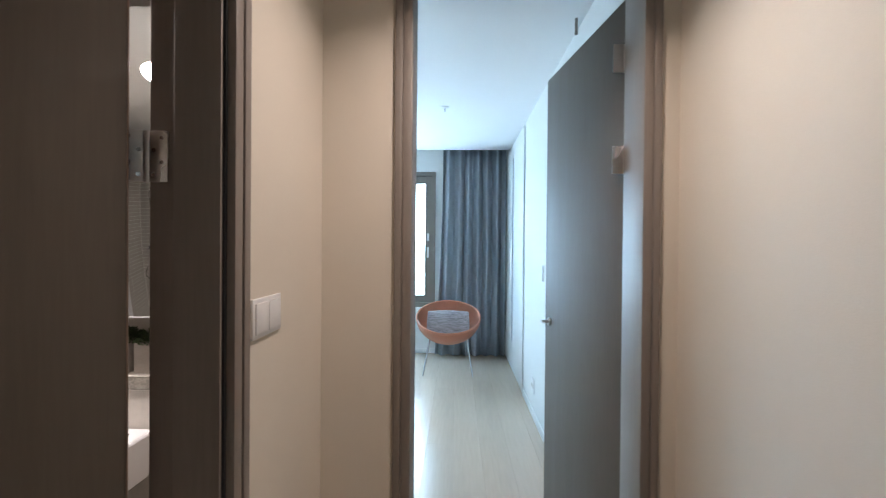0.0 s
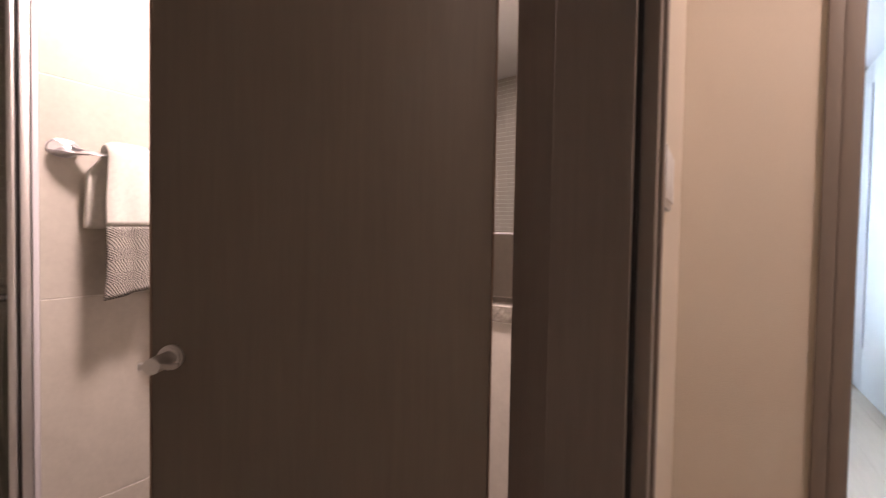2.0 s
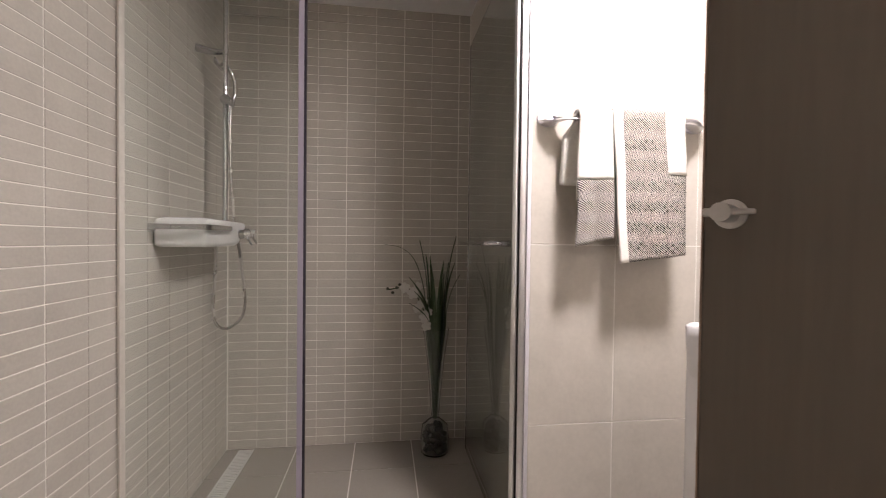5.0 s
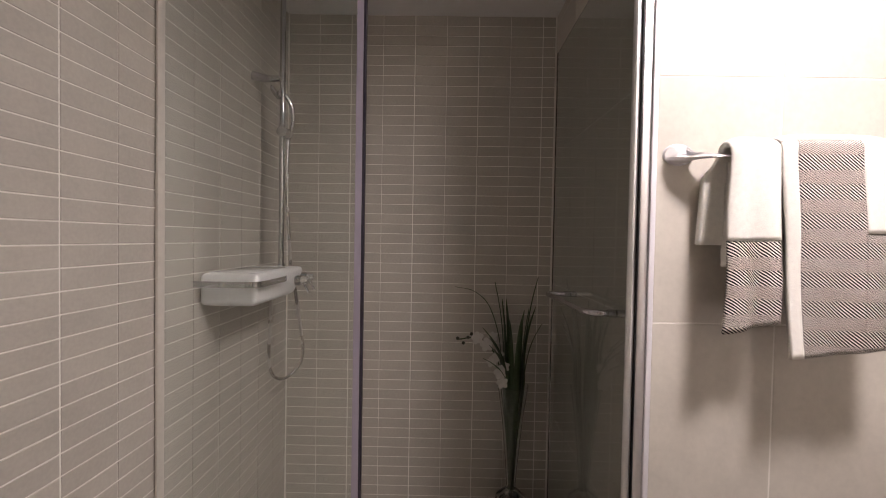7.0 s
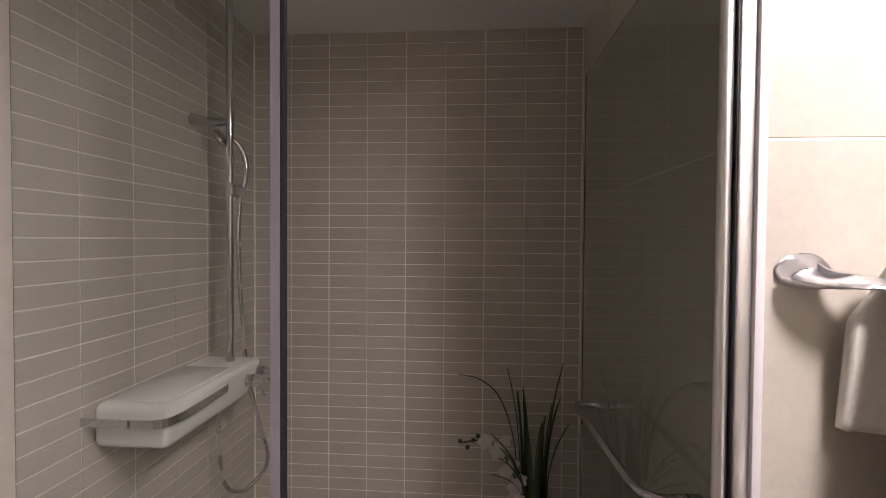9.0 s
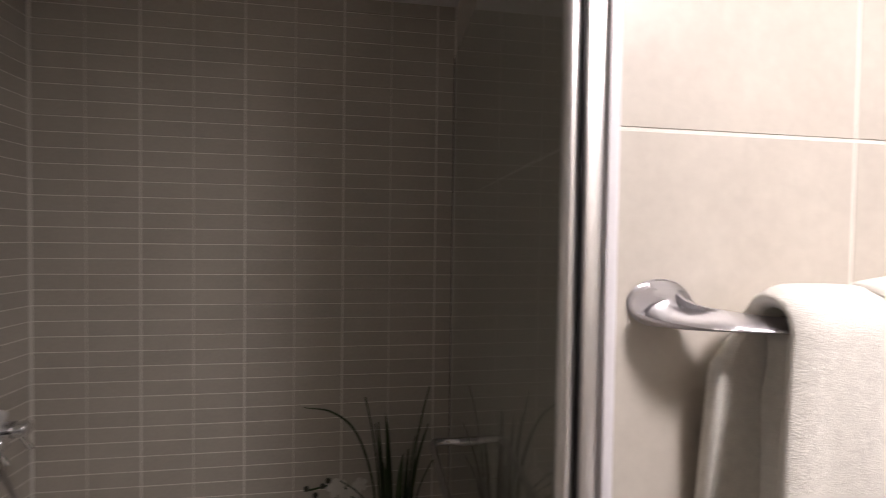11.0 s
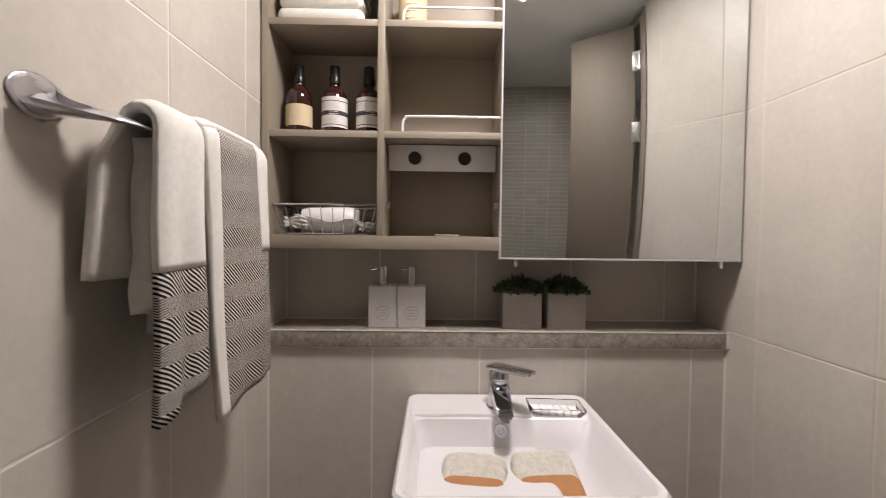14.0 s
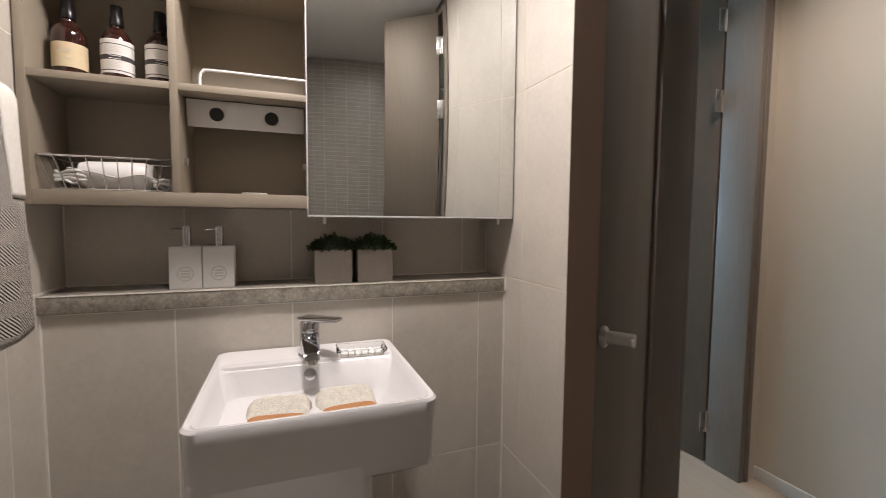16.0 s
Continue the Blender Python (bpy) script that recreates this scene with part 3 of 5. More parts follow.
# ---- sink and what lies in it ----
def basin():
    ob = thing("washbasin", (-1.0, NY, BF), "white ceramic rectangular washbasin on a short pedestal", "washbasin")
    H = 0.735 - BF

    def ring(hw, y0, y1, z, r, n=6, taper=0.0):
        pts = []
        for cx, cy, a0 in ((hw - r, y0 + r, -90), (hw - taper - r, y1 - r, 0), (-hw + taper + r, y1 - r, 90), (-hw + r, y0 + r, 180)):
            for k in range(n + 1):
                a = radians(a0 + 90 * k / n)
                pts.append((cx + r * math.cos(a), cy + r * math.sin(a), z))
        return pts

    bm = bmesh.new()
    D = -0.487
    levels = [ring(0.215, D + 0.03, -0.004, H - 0.165, 0.03), ring(0.236, D + 0.004, -0.004, H - 0.145, 0.03), ring(0.243, D, -0.003, H - 0.03, 0.032), ring(0.244, D, -0.003, H - 0.006, 0.032), ring(0.239, D + 0.005, -0.006, H, 0.029),
              ring(0.231, D + 0.013, -0.013, H - 0.001, 0.026), ring(0.228, D + 0.018, -0.075, H - 0.006, 0.03), ring(0.222, D + 0.024, -0.118, H - 0.022, 0.03), ring(0.205, D + 0.04, -0.135, H - 0.09, 0.04), ring(0.17, D + 0.075, -0.155, H - 0.128, 0.05), ring(0.06, -0.32, -0.20, H - 0.138, 0.05)]
    rows = [[bm.verts.new(p) for p in L] for L in levels]
    for a, b in zip(rows, rows[1:]):
        for k in range(len(a)):
            bm.faces.new([a[k], a[(k + 1) % len(a)], b[(k + 1) % len(b)], b[k]])
    bm.faces.new(rows[-1])
    bm.faces.new(rows[0][::-1])
    bmesh.ops.recalc_face_normals(bm, faces=bm.faces)
    body = part("bowl", bm, M_CERAMIC, ob, angle=40)
    part("deck", box(-0.226, 0.226, -0.112, -0.014, H - 0.03, H - 0.010, 0.006), M_CERAMIC, ob)
    part("pedestal", box(-0.2385, 0.105, D + 0.0032, -0.004, 0.0, H - 0.085, 0.026, 4), M_CERAMIC, ob)
    ov = part("overflow", lathe([(0.0, 0.0), (0.008, 0.0), (0.009, 0.003), (0.0155, 0.003), (0.017, 0.0), (0.0165, -0.004), (0, -0.004)], 28), M_CHROME, body, "chrome overflow ring")
    for k in (0, 90):
        part("grid_bar", moved(box(-0.0095, 0.0095, -0.001, 0.001, 0.0002, 0.0022), pose(0, 0, 0, 0, 0, k + 20)), M_CHROME, ov)
    ov.matrix_basis = pose(-0.003, -0.1285, H - 0.046, 76, 0, 0)
    part("drain", lathe([(0, 0.004), (0.028, 0.003), (0.032, 0), (0, 0)], 28, at=(0, -0.26, H - 0.138)), M_CHROME, body, "chrome drain plug")
    return ob


basin()


def faucet():
    ob = thing("faucet", (-1.0, NY - 0.067, 0.7245), "chrome single-lever basin mixer tap", "faucet")
    part("body", lathe([(0, 0), (0.027, 0), (0.0275, 0.004), (0.0235, 0.008), (0.0225, 0.05), (0.0215, 0.072), (0.0, 0.074)], 32), M_CHROME, ob)
    bm = bmesh.new()
    rows = []
    for y, z, hw, hh in ((-0.005, 0.052, 0.019, 0.020), (-0.035, 0.046, 0.0185, 0.016), (-0.075, 0.033, 0.017, 0.012), (-0.10, 0.024, 0.0155, 0.010)):
        rows.append([bm.verts.new((sx * hw, y + 0.004 * sz, z + sz * hh)) for sx, sz in ((-1, -1), (1, -1), (1, 1), (-1, 1))])
    for a, b in zip(rows, rows[1:]):
        for k in range(4):
            bm.faces.new([a[k], a[(k + 1) % 4], b[(k + 1) % 4], b[k]])
    bm.faces.new(rows[0])
    bm.faces.new(rows[-1][::-1])
    bmesh.ops.recalc_face_normals(bm, faces=bm.faces)
    bmesh.ops.bevel(bm, geom=bm.edges[:], offset=0.004, segments=2, affect="EDGES")
    sp = part("spout", bm, M_CHROME, ob)
    part("aerator", rod((0, -0.094, 0.019), (0, -0.098, 0.008), 0.010), M_STEEL, sp)
    part("cap", lathe([(0.0, 0.073), (0.0225, 0.073), (0.0225, 0.088), (0.018, 0.096), (0, 0.098)], 32), M_CHROME, ob)
    bm = box(-0.021, 0.021, -0.084, 0.022, -0.005, 0.005, 0.0035, 3)
    for v in bm.verts:
        v.co.x *= 1.0 - 0.25 * (abs(v.co.y - 0.02) / 0.12)
    part("lever", moved(bm, pose(0, 0, 0.101, -2, 0, 46)), M_CHROME, ob)
    ob.scale = (1.2, 1.2, 1.06)
    return ob


faucet()
dish = thing("soap_dish", (-0.862, NY - 0.112, 0.7275), "clear ribbed glass soap dish on the basin edge", "soap dish", rz=-4)
bm = box(-0.074, 0.074, -0.044, 0.044, 0, 0.024, 0.008, 3)
for v in bm.verts:
    k = 0.78 + 0.22 * v.co.z / 0.024
    v.co.x, v.co.y = v.co.x * k, v.co.y * k
top = max((f for f in bm.faces if f.normal.z > 0.9), key=lambda f: f.calc_area())
ins = bmesh.ops.inset_region(bm, faces=[top], thickness=0.004)
for v in top.verts:
    v.co.z -= 0.016
part("bowl", bm, M_VASE, dish).visible_shadow = False
for k in range(5):
    part("rib", rod((-0.036 + 0.018 * k, -0.024, 0.0095), (-0.036 + 0.018 * k, 0.024, 0.0095), 0.002, seg=8), M_VASE, dish)


def pad(x, y, rz, tilt):
    ob = thing("bath_sponge", (x, y, 0.606), "oval mesh loofah pad with tan binding lying in basin", "bath sponge", rz=rz, group="loofah pads in the basin")

    def cushion_form(hx, hy, hz, rough_by):
        b = bmesh.new()
        bmesh.ops.create_cube(b, size=2)
        bmesh.ops.subdivide_edges(b, edges=b.edges[:], cuts=14, use_grid_fill=True)
        for v in b.verts:
            d = v.co.normalized()
            q = (abs(v.co.x) ** 4 + abs(v.co.y) ** 4 + abs(v.co.z) ** 2.5) ** 0.25
            c = v.co / max(q, 0.01)
            k = 1 + rough_by * noise.noise(c * 11)
            v.co = (c.x * hx * k, c.y * hy * k, c.z * hz * k)
        return b

    m = pose(0, 0.012, 0.036, tilt, 0, 0)
    part("mesh_pad", moved(moved(cushion_form(0.073, 0.055, 0.018, 0.05), pose(0, 0.012, 0)), m), M_SPONGE, ob, angle=80)
    part("binding", moved(moved(cushion_form(0.0735, 0.036, 0.0195, 0.02), pose(0, -0.034, 0)), m), M_TAN, ob, "tan suede binding", angle=80)


pad(-1.084, 1.258, -8, 19)
pad(-0.920, 1.266, 4, 22)

# ---- niche ledge and things on it ----
ledge = structure("ledge", box(TX, EX, NY - 0.012, NB, 0.868, 0.915, 0.002), M_STONE, "mottled grey stone ledge of the niche", "ledge")
LZ = 0.915
part("front_edge", box(TX + 0.001, EX - 0.001, NY - 0.0135, NY - 0.0122, 0.9125, 0.9158), M_GROUT, ledge, "pale chipped edge line")
part("sealant", box(TX + 0.001, EX - 0.001, NY - 0.004, NY + 0.001, 0.864, 0.868), M_GROUT, ledge, "white silicone joint")
part("sealant", box(TX + 0.001, EX - 0.001, NB - 0.005, NB - 0.0002, LZ, LZ + 0.004), M_GROUT, ledge, "white silicone joint")
part("end_cap", box(EX - 0.009, EX - 0.0012, NY - 0.0145, NY - 0.0136, 0.869, 0.917), M_GROUT, ledge, "white silicone joint")
for x in (TX, EX - 0.005):
    part("sealant", box(x + 0.0002, x + 0.0048, NB - 0.005, NB - 0.0002, LZ + 0.004, 1.14), M_GROUT, wall_north)
    part("sealant", box(x + 0.0002, x + 0.0048, NY - 0.005, NY - 0.0002, BF, 0.8635), M_GROUT, wall_north)


def dispenser(x):
    ob = thing("soap_dispenser", (x, 1.592, LZ), "square off-white soap dispenser with a steel pump", "dispenser", rz=3, group="dispensers on ledge")
    part("bottle", box(-0.040, 0.040, -0.036, 0.036, 0, 0.118, 0.003, 2), M_WHITE, ob)
    part("collar", rod((0, 0, 0.118), (0, 0, 0.124), 0.0115, 0.011), M_CHROME, ob)
    p = part("pump", rod((0, 0, 0.124), (0, 0, 0.172), 0.0122, seg=20, bev=0.002), M_CHROME, ob)
    part("spout", tube([(0, 0, 0.163), (-0.02, -0.004, 0.166), (-0.036, -0.006, 0.163)], 0.0028, 8), M_CHROME, p)
    ring = [(0.019 * math.cos(a), -0.0365, 0.042 + 0.019 * math.sin(a)) for a in [2 * math.pi * k / 28 for k in range(29)]]
    e = part("emblem", tube(ring, 0.0012, 6, 1), M_EMBOSS, ob, "pressed round emblem")
    for dz in (0.008, 0.0, -0.008):
        part("bar", box(-0.011, 0.011, -0.0372, -0.0358, 0.042 + dz - 0.0016, 0.042 + dz + 0.0016), M_EMBOSS, e)


dispenser(-1.322)
dispenser(-1.240)


def pot(x, seed):
    rnd = random.Random(seed)
    ob = thing("potted_plant", (x, 1.602, LZ), "small dense green plant in a square concrete pot", "plant", rz=rnd.uniform(-3, 3), group="pots on ledge")
    bm = box(-0.0555, 0.0555, -0.05, 0.05, 0, 0.102, 0.003, 2)
    top = max((f for f in bm.faces if f.normal.z > 0.9), key=lambda f: f.calc_area())
    bmesh.ops.inset_region(bm, faces=[top], thickness=0.006)
    for v in top.verts:
        v.co.z -= 0.012
    part("pot", bm, M_CONCRETE, ob)
    bm = bmesh.new()
    for k in range(1000):
        a, r = rnd.uniform(0, 6.283), 0.072 * rnd.random() ** 0.5
        base = Vector((r * math.cos(a), r * math.sin(a) * 0.85, 0.098 + 0.040 * (1 - (r / 0.075) ** 2) * rnd.uniform(0.4, 1.1) + rnd.uniform(-0.006, 0.008)))
        d = Vector((math.cos(a) * r * 9 + rnd.uniform(-0.7, 0.7), math.sin(a) * r * 9 + rnd.uniform(-0.7, 0.7), rnd.uniform(0.2, 1))).normalized()
        s = d.orthogonal().normalized()
        s = (Matrix.Rotation(rnd.uniform(0, 6.28), 3, d) @ s) * rnd.uniform(0.0022, 0.0036)
        L = rnd.uniform(0.010, 0.016)
        up = d.cross(s).normalized() * 0.0012
        vs = [bm.verts.new(q) for q in (base, base + d * L * 0.5 + s + up, base + d * L, base + d * L * 0.5 - s + up)]
        bm.faces.new(vs)
    part("foliage", bm, M_LEAF, ob, "dense tiny green leaves", angle=180)


pot(-0.922, 4)
pot(-0.795, 9)

# ---- wall cabinet with shelves and sliding mirror ----
CY0, CY1 = 1.482, NB - 0.002
CX0, CXD, CXM, CX1 = TX + 0.004, -1.320, -0.995, EX - 0.004
S1, S2, CB, CT = 1.452, 1.742, 1.140, 2.10
cab = thing("wall_cabinet", (0, 0, 0), "beige laminate open-shelf wall cabinet above the sink", "cabinet")
part("side_panel", box(CX0, CX0 + 0.018, CY0, CY1, CB, CT, 0.001), M_CAB, cab)
part("side_panel", box(CX1 - 0.018, CX1, CY0 + 0.024, CY1, CB, CT, 0.001), M_CAB, cab)
part("divider", box(CXD - 0.009, CXD + 0.009, CY0, CY1 - 0.006, CB + 0.036, CT - 0.018, 0.001), M_CAB, cab)
part("divider", box(CXM - 0.004, CXM + 0.012, CY0 + 0.024, CY1 - 0.006, CB + 0.036, CT - 0.018, 0.001), M_CAB, cab)
part("bottom_panel", box(CX0 + 0.018, CX1 - 0.018, CY0 + 0.001, CY1, CB, CB + 0.036, 0.001), M_CAB, cab)
part("top_panel", box(CX0 + 0.018, CX1 - 0.018, CY0 + 0.024, CY1, CT - 0.018, CT, 0.001), M_CAB, cab)
part("back_panel", box(CX0 + 0.018, CX1 - 0.018, CY1 - 0.006, CY1, CB + 0.036, CT - 0.018), M_CAB, cab)
for a, b in ((CX0 + 0.018, CXD - 0.009), (CXD + 0.009, CXM - 0.004)):
    for z in (S1, S2):
        part("shelf", box(a, b, CY0 + 0.002, CY1 - 0.006, z - 0.018, z, 0.001), M_CAB, cab)
for z in (S1, S2):
    part("guard_rail", tube([(CXD + 0.055, CY0 + 0.03, z), (CXD + 0.056, CY0 + 0.03, z + 0.03), (CXD + 0.064, CY0 + 0.03, z + 0.042), (CXD + 0.09, CY0 + 0.03, z + 0.047), (CXM - 0.005, CY0 + 0.03, z + 0.047)], 0.0035, 10), M_WHITE, cab, "bent white wire guard rail")
for x, s in ((CXD + 0.009, 1), (CXM - 0.004, -1)):
    part("catch", box(min(x, x + s * 0.012), max(x, x + s * 0.012), CY0 + 0.05, CY0 + 0.064, 1.252, 1.270, 0.002), M_STEEL, cab, "small metal shelf catch")
mirror = thing("mirror_door", (0, 0, 0), "sliding mirror door with slim aluminium edge", "mirror")
part("glass", box(CXM - 0.004, EX - 0.006, CY0 - 0.004, CY0 + 0.001, 1.122, CT + 0.02, 0.0006), M_MIRROR, mirror)
part("backing", box(CXM - 0.003, EX - 0.007, CY0 + 0.0012, CY0 + 0.016, 1.123, CT + 0.019), M_CAB, mirror)
part("edge_trim", box(CXM - 0.007, CXM - 0.0045, CY0 - 0.005, CY0 + 0.016, 1.120, CT + 0.02), M_ALU, mirror, "pale aluminium edge trim")
part("edge_trim", box(CXM - 0.007, EX - 0.006, CY0 - 0.005, CY0 + 0.016, 1.1175, 1.1215), M_ALU, mirror, "pale aluminium edge trim")
for x in (-0.955, -0.40):
    part("finger_pull", box(x - 0.004, x + 0.004, CY0 + 0.002, CY0 + 0.012, 1.098, 1.1172, 0.001), M_WHITE, mirror, "small white tab")

box_thing = thing("socket_box", (0, 0, 0), "white slanted outlet box with two round black sockets under shelf", "socket box")
bm = box(CXD + 0.014, CXM - 0.01, -0.012, 0.012, -0.036, 0.036, 0.002)
part("housing", moved(bm, pose(0, CY0 + 0.085, 1.397, 10, 0, 0)), M_WHITE, box_thing)
for x in (-1.233, -1.093):
    o = part("outlet", moved(rod((x, -0.0125, 0.0), (x, -0.0165, 0.0), 0.0182, seg=28, bev=0.001), pose(0, CY0 + 0.085, 1.397, 10, 0, 0)), M_BLACK, box_thing, "round black outlet")
# black filler for the shadow line between box and shelf
part("bracket", box(CXD + 0.012, CXM - 0.008, CY0 + 0.075, CY0 + 0.15, 1.4285, S1 - 0.0185), M_BLACK, box_thing, "black strip standing in for the shadow line above the box")


def bottle(x, y, label_mat, banded, rz):
    ob = thing("bottle", (x, y, S1), "amber brown bottle with %s and black cap" % ("white banded label" if banded else "cream label"), "bottle", rz=rz, group="bottles on shelf")
    part("body", lathe([(0, 0), (0.032, 0), (0.035, 0.004), (0.0355, 0.10), (0.034, 0.115), (0.026, 0.13), (0.016, 0.138), (0.0135, 0.145), (0.0135, 0.152), (0, 0.152)], 36), M_AMBER, ob)
    part("cap", lathe([(0, 0.150), (0.0165, 0.150), (0.0165, 0.168), (0.0148, 0.171), (0.0145, 0.198), (0.0132, 0.2), (0.0, 0.2)], 28), M_CAPBLACK, ob)
    z0, z1 = (0.024, 0.108) if banded else (0.026, 0.085)
    lb = part("label", lathe([(0.0358, z0), (0.0362, z0), (0.0362, z1), (0.0358, z1)], 36), label_mat, ob, "printed paper label")
    if banded:
        for a, b in ((0.057, 0.069), (0.030, 0.032), (0.095, 0.097)):
            part("band", lathe([(0.0362, a), (0.0365, a), (0.0365, b), (0.0362, b)], 36), M_INK, lb)
        for k in range(4):
            for zz in (0.0385 + 0.004 * k, 0.0765 + 0.004 * k):
                part("bar", moved(box(-0.016, 0.013 - 0.004 * (k % 3), -0.0004, 0.0004, zz, zz + 0.0006), pose(0, -0.0362, 0)), M_EMBOSS, lb)
        for zz in (0.0588, 0.0655):
            part("bar", moved(box(-0.013, 0.012, -0.0005, 0.0004, zz, zz + 0.0014), pose(0, -0.0365, 0)), M_LABEL, lb)
    else:
        for zz in (0.066, 0.060, 0.045):
            part("bar", moved(box(-0.014, 0.014, -0.0004, 0.0004, zz, zz + 0.001), pose(0, -0.0362, 0)), M_EMBOSS, lb)


bottle(-1.562, 1.575, M_LABELY, False, 0)
bottle(-1.463, 1.580, M_LABEL, True, 8)
bottle(-1.366, 1.580, M_LABEL, True, 14)


def folded_towel(z, k):
    ob = thing("folded_towel", (-1.485, 1.585, z), "thick folded white terry towel on shelf", "towel", rz=2 * k - 1, group="folded towels")
    bm = bmesh.new()
    for layer in range(2):
        box(-0.115 + 0.003 * layer, 0.115 - 0.002 * layer, -0.082 + 0.002 * layer, 0.082, 0.041 * layer, 0.041 * layer + 0.0405, 0.018, 5, bm=bm)
    for v in bm.verts:
        v.co.z += 0.003 * noise.noise((v.co.x * 14, v.co.y * 14, k)) if v.co.z > 0.004 else 0
    part("cloth", bm, M_TOWEL, ob, angle=80)


folded_towel(S2, 0)
folded_towel(S2 + 0.0825, 1)
jar = thing("jar", (-1.245, 1.615, S2), "cream paper-wrapped cylinder jar behind guard rail", "jar")
part("body", lathe([(0, 0), (0.040, 0), (0.042, 0.003), (0.042, 0.13), (0.038, 0.136), (0, 0.136)], 36), M_LABELY, jar)
for zz in (0.03, 0.05, 0.07, 0.09):
    part("bar", box(-0.02, 0.012, -0.0426, -0.0405, zz, zz + 0.0015), M_EMBOSS, jar)


def basket():
    ob = thing("wire_basket", (-1.466, 1.575, CB + 0.036), "chrome wire basket on the lower shelf", "basket")
    W, D, Hh = 0.143, 0.075, 0.082

    def loop(hw, hd, z, r):
        return tube([(-hw, -hd, z), (hw, -hd, z), (hw, hd, z), (-hw, hd, z), (-hw, -hd, z)], r, 8, 1)

    part("rim", loop(W, D, Hh, 0.0028), M_CHROME, ob)
    part("base_ring", loop(W - 0.022, D - 0.018, 0.004, 0.0022), M_CHROME, ob)
    for k in range(10):
        a = -1 + 2 * k / 9
        part("wire", tube([(a * W, -D, Hh), (a * (W - 0.022), -D + 0.018, 0.004), (a * (W - 0.022), D - 0.018, 0.004), (a * W, D, Hh)], 0.0014, 6, 1), M_CHROME, ob)
    for k in range(4):
        a = -0.75 + 0.5 * k
        part("wire", tube([(-W, a * D, Hh), (-W + 0.022, a * (D - 0.018), 0.004), (W - 0.022, a * (D - 0.018), 0.004), (W, a * D, Hh)], 0.0014, 6, 1), M_CHROME, ob)
    return ob


basket()
dryer = thing("hair_dryer", (-1.462, 1.572, CB + 0.036 + 0.043), "white hair dryer with coiled cable lying in basket", "hair dryer", rz=3)
part("barrel", moved(lathe([(0, -0.085), (0.030, -0.085), (0.034, -0.07), (0.037, 0.03), (0.036, 0.055), (0.033, 0.06), (0, 0.06)], 32), pose(0, 0, 0, 0, 90, 0)), M_WHITE, dryer)
part("grille", moved(lathe([(0, 0.0601), (0.030, 0.0601), (0.031, 0.068), (0.026, 0.073), (0, 0.073)], 32), pose(0, 0, 0, 0, 90, 0)), M_EMBOSS, dryer, "grey ribbed intake grille")
part("handle", tube([(0.02, 0.02, 0.0), (-0.03, 0.035, -0.012), (-0.09, 0.03, -0.014)], 0.014, 14), M_WHITE, dryer)
def coil(cx, cy, z0, rx, ry, turns, rise):
    """Loose flat loops of cable, each a little askew."""
    out = []
    for k in range(int(turns * 8) + 1):
        a = k * math.tau / 8
        w = 1 + 0.16 * math.sin(1.7 * k)
        out.append((cx + rx * w * math.cos(a), cy + ry * w * math.sin(a), z0 + rise * k / 8 + 0.004 * math.sin(2.3 * k)))
    return out


part("cable", tube([(-0.086, 0.0, 0.004)] + coil(-0.098, -0.030, -0.022, 0.026, 0.017, 3, 0.009), 0.0036, 8), M_WHITE, dryer, "white cable")
part("cable_loop", tube(coil(0.098, -0.030, -0.030, 0.018, 0.020, 2, 0.010), 0.0042, 8), M_WHITE, dryer, "white coiled cable")
part("cord", tube([(-0.10, -0.040, 0.012), (-0.05, -0.0385, 0.004), (0.0, -0.040, -0.008), (0.05, -0.039, 0.002), (0.09, -0.036, -0.012)], 0.0022, 8), M_EMBOSS, dryer, "thin grey cord over barrel")

lid = thing("small_dish", (-1.14, 1.53, CB + 0.036), "small flat white dish on the cabinet bottom", "dish")
part("plate", lathe([(0, 0), (0.03, 0), (0.034, 0.004), (0.033, 0.005), (0, 0.003)], 28), M_WHITE, lid)

# ---- towel bar and towels ----
bar = thing("towel_bar", (TX, 0.0, 0.0), "chrome towel bar with flat sculpted brackets on tiled wall", "towel bar")
BZ = 1.318
TILT = radians(17)
HOLLOW = radians(128)


def blade(line, wide, thick):
    """A flat blade along a line, its back edge raised; wide(k) is its half width."""
    bm = bmesh.new()
    rows = []
    for i, q in enumerate(line):
        k = i / (len(line) - 1)
        d = (line[min(i + 1, len(line) - 1)] - line[max(i - 1, 0)]).normalized()
        side = d.cross(Vector((0, 0, 1))).normalized()
        if side.x > 0:
            side = -side
        side = side * math.cos(TILT) + Vector((0, 0, math.sin(TILT)))
        up = d.cross(side).normalized()
        w = wide(k)
        rows.append([bm.verts.new(q + side * w * e + up * thick * f) for e, f in ((-1, -0.5), (-0.92, -1), (0.92, -1), (1, -0.5), (1, 0.5), (0.92, 1), (-0.92, 1), (-1, 0.5))])
    for p, q in zip(rows, rows[1:]):
        for k in range(8):
            bm.faces.new([p[k], p[(k + 1) % 8], q[(k + 1) % 8], q[k]])
    bm.faces.new(rows[0])
    bm.faces.new(rows[-1][::-1])
    bmesh.ops.recalc_face_normals(bm, faces=bm.faces)
    return bm


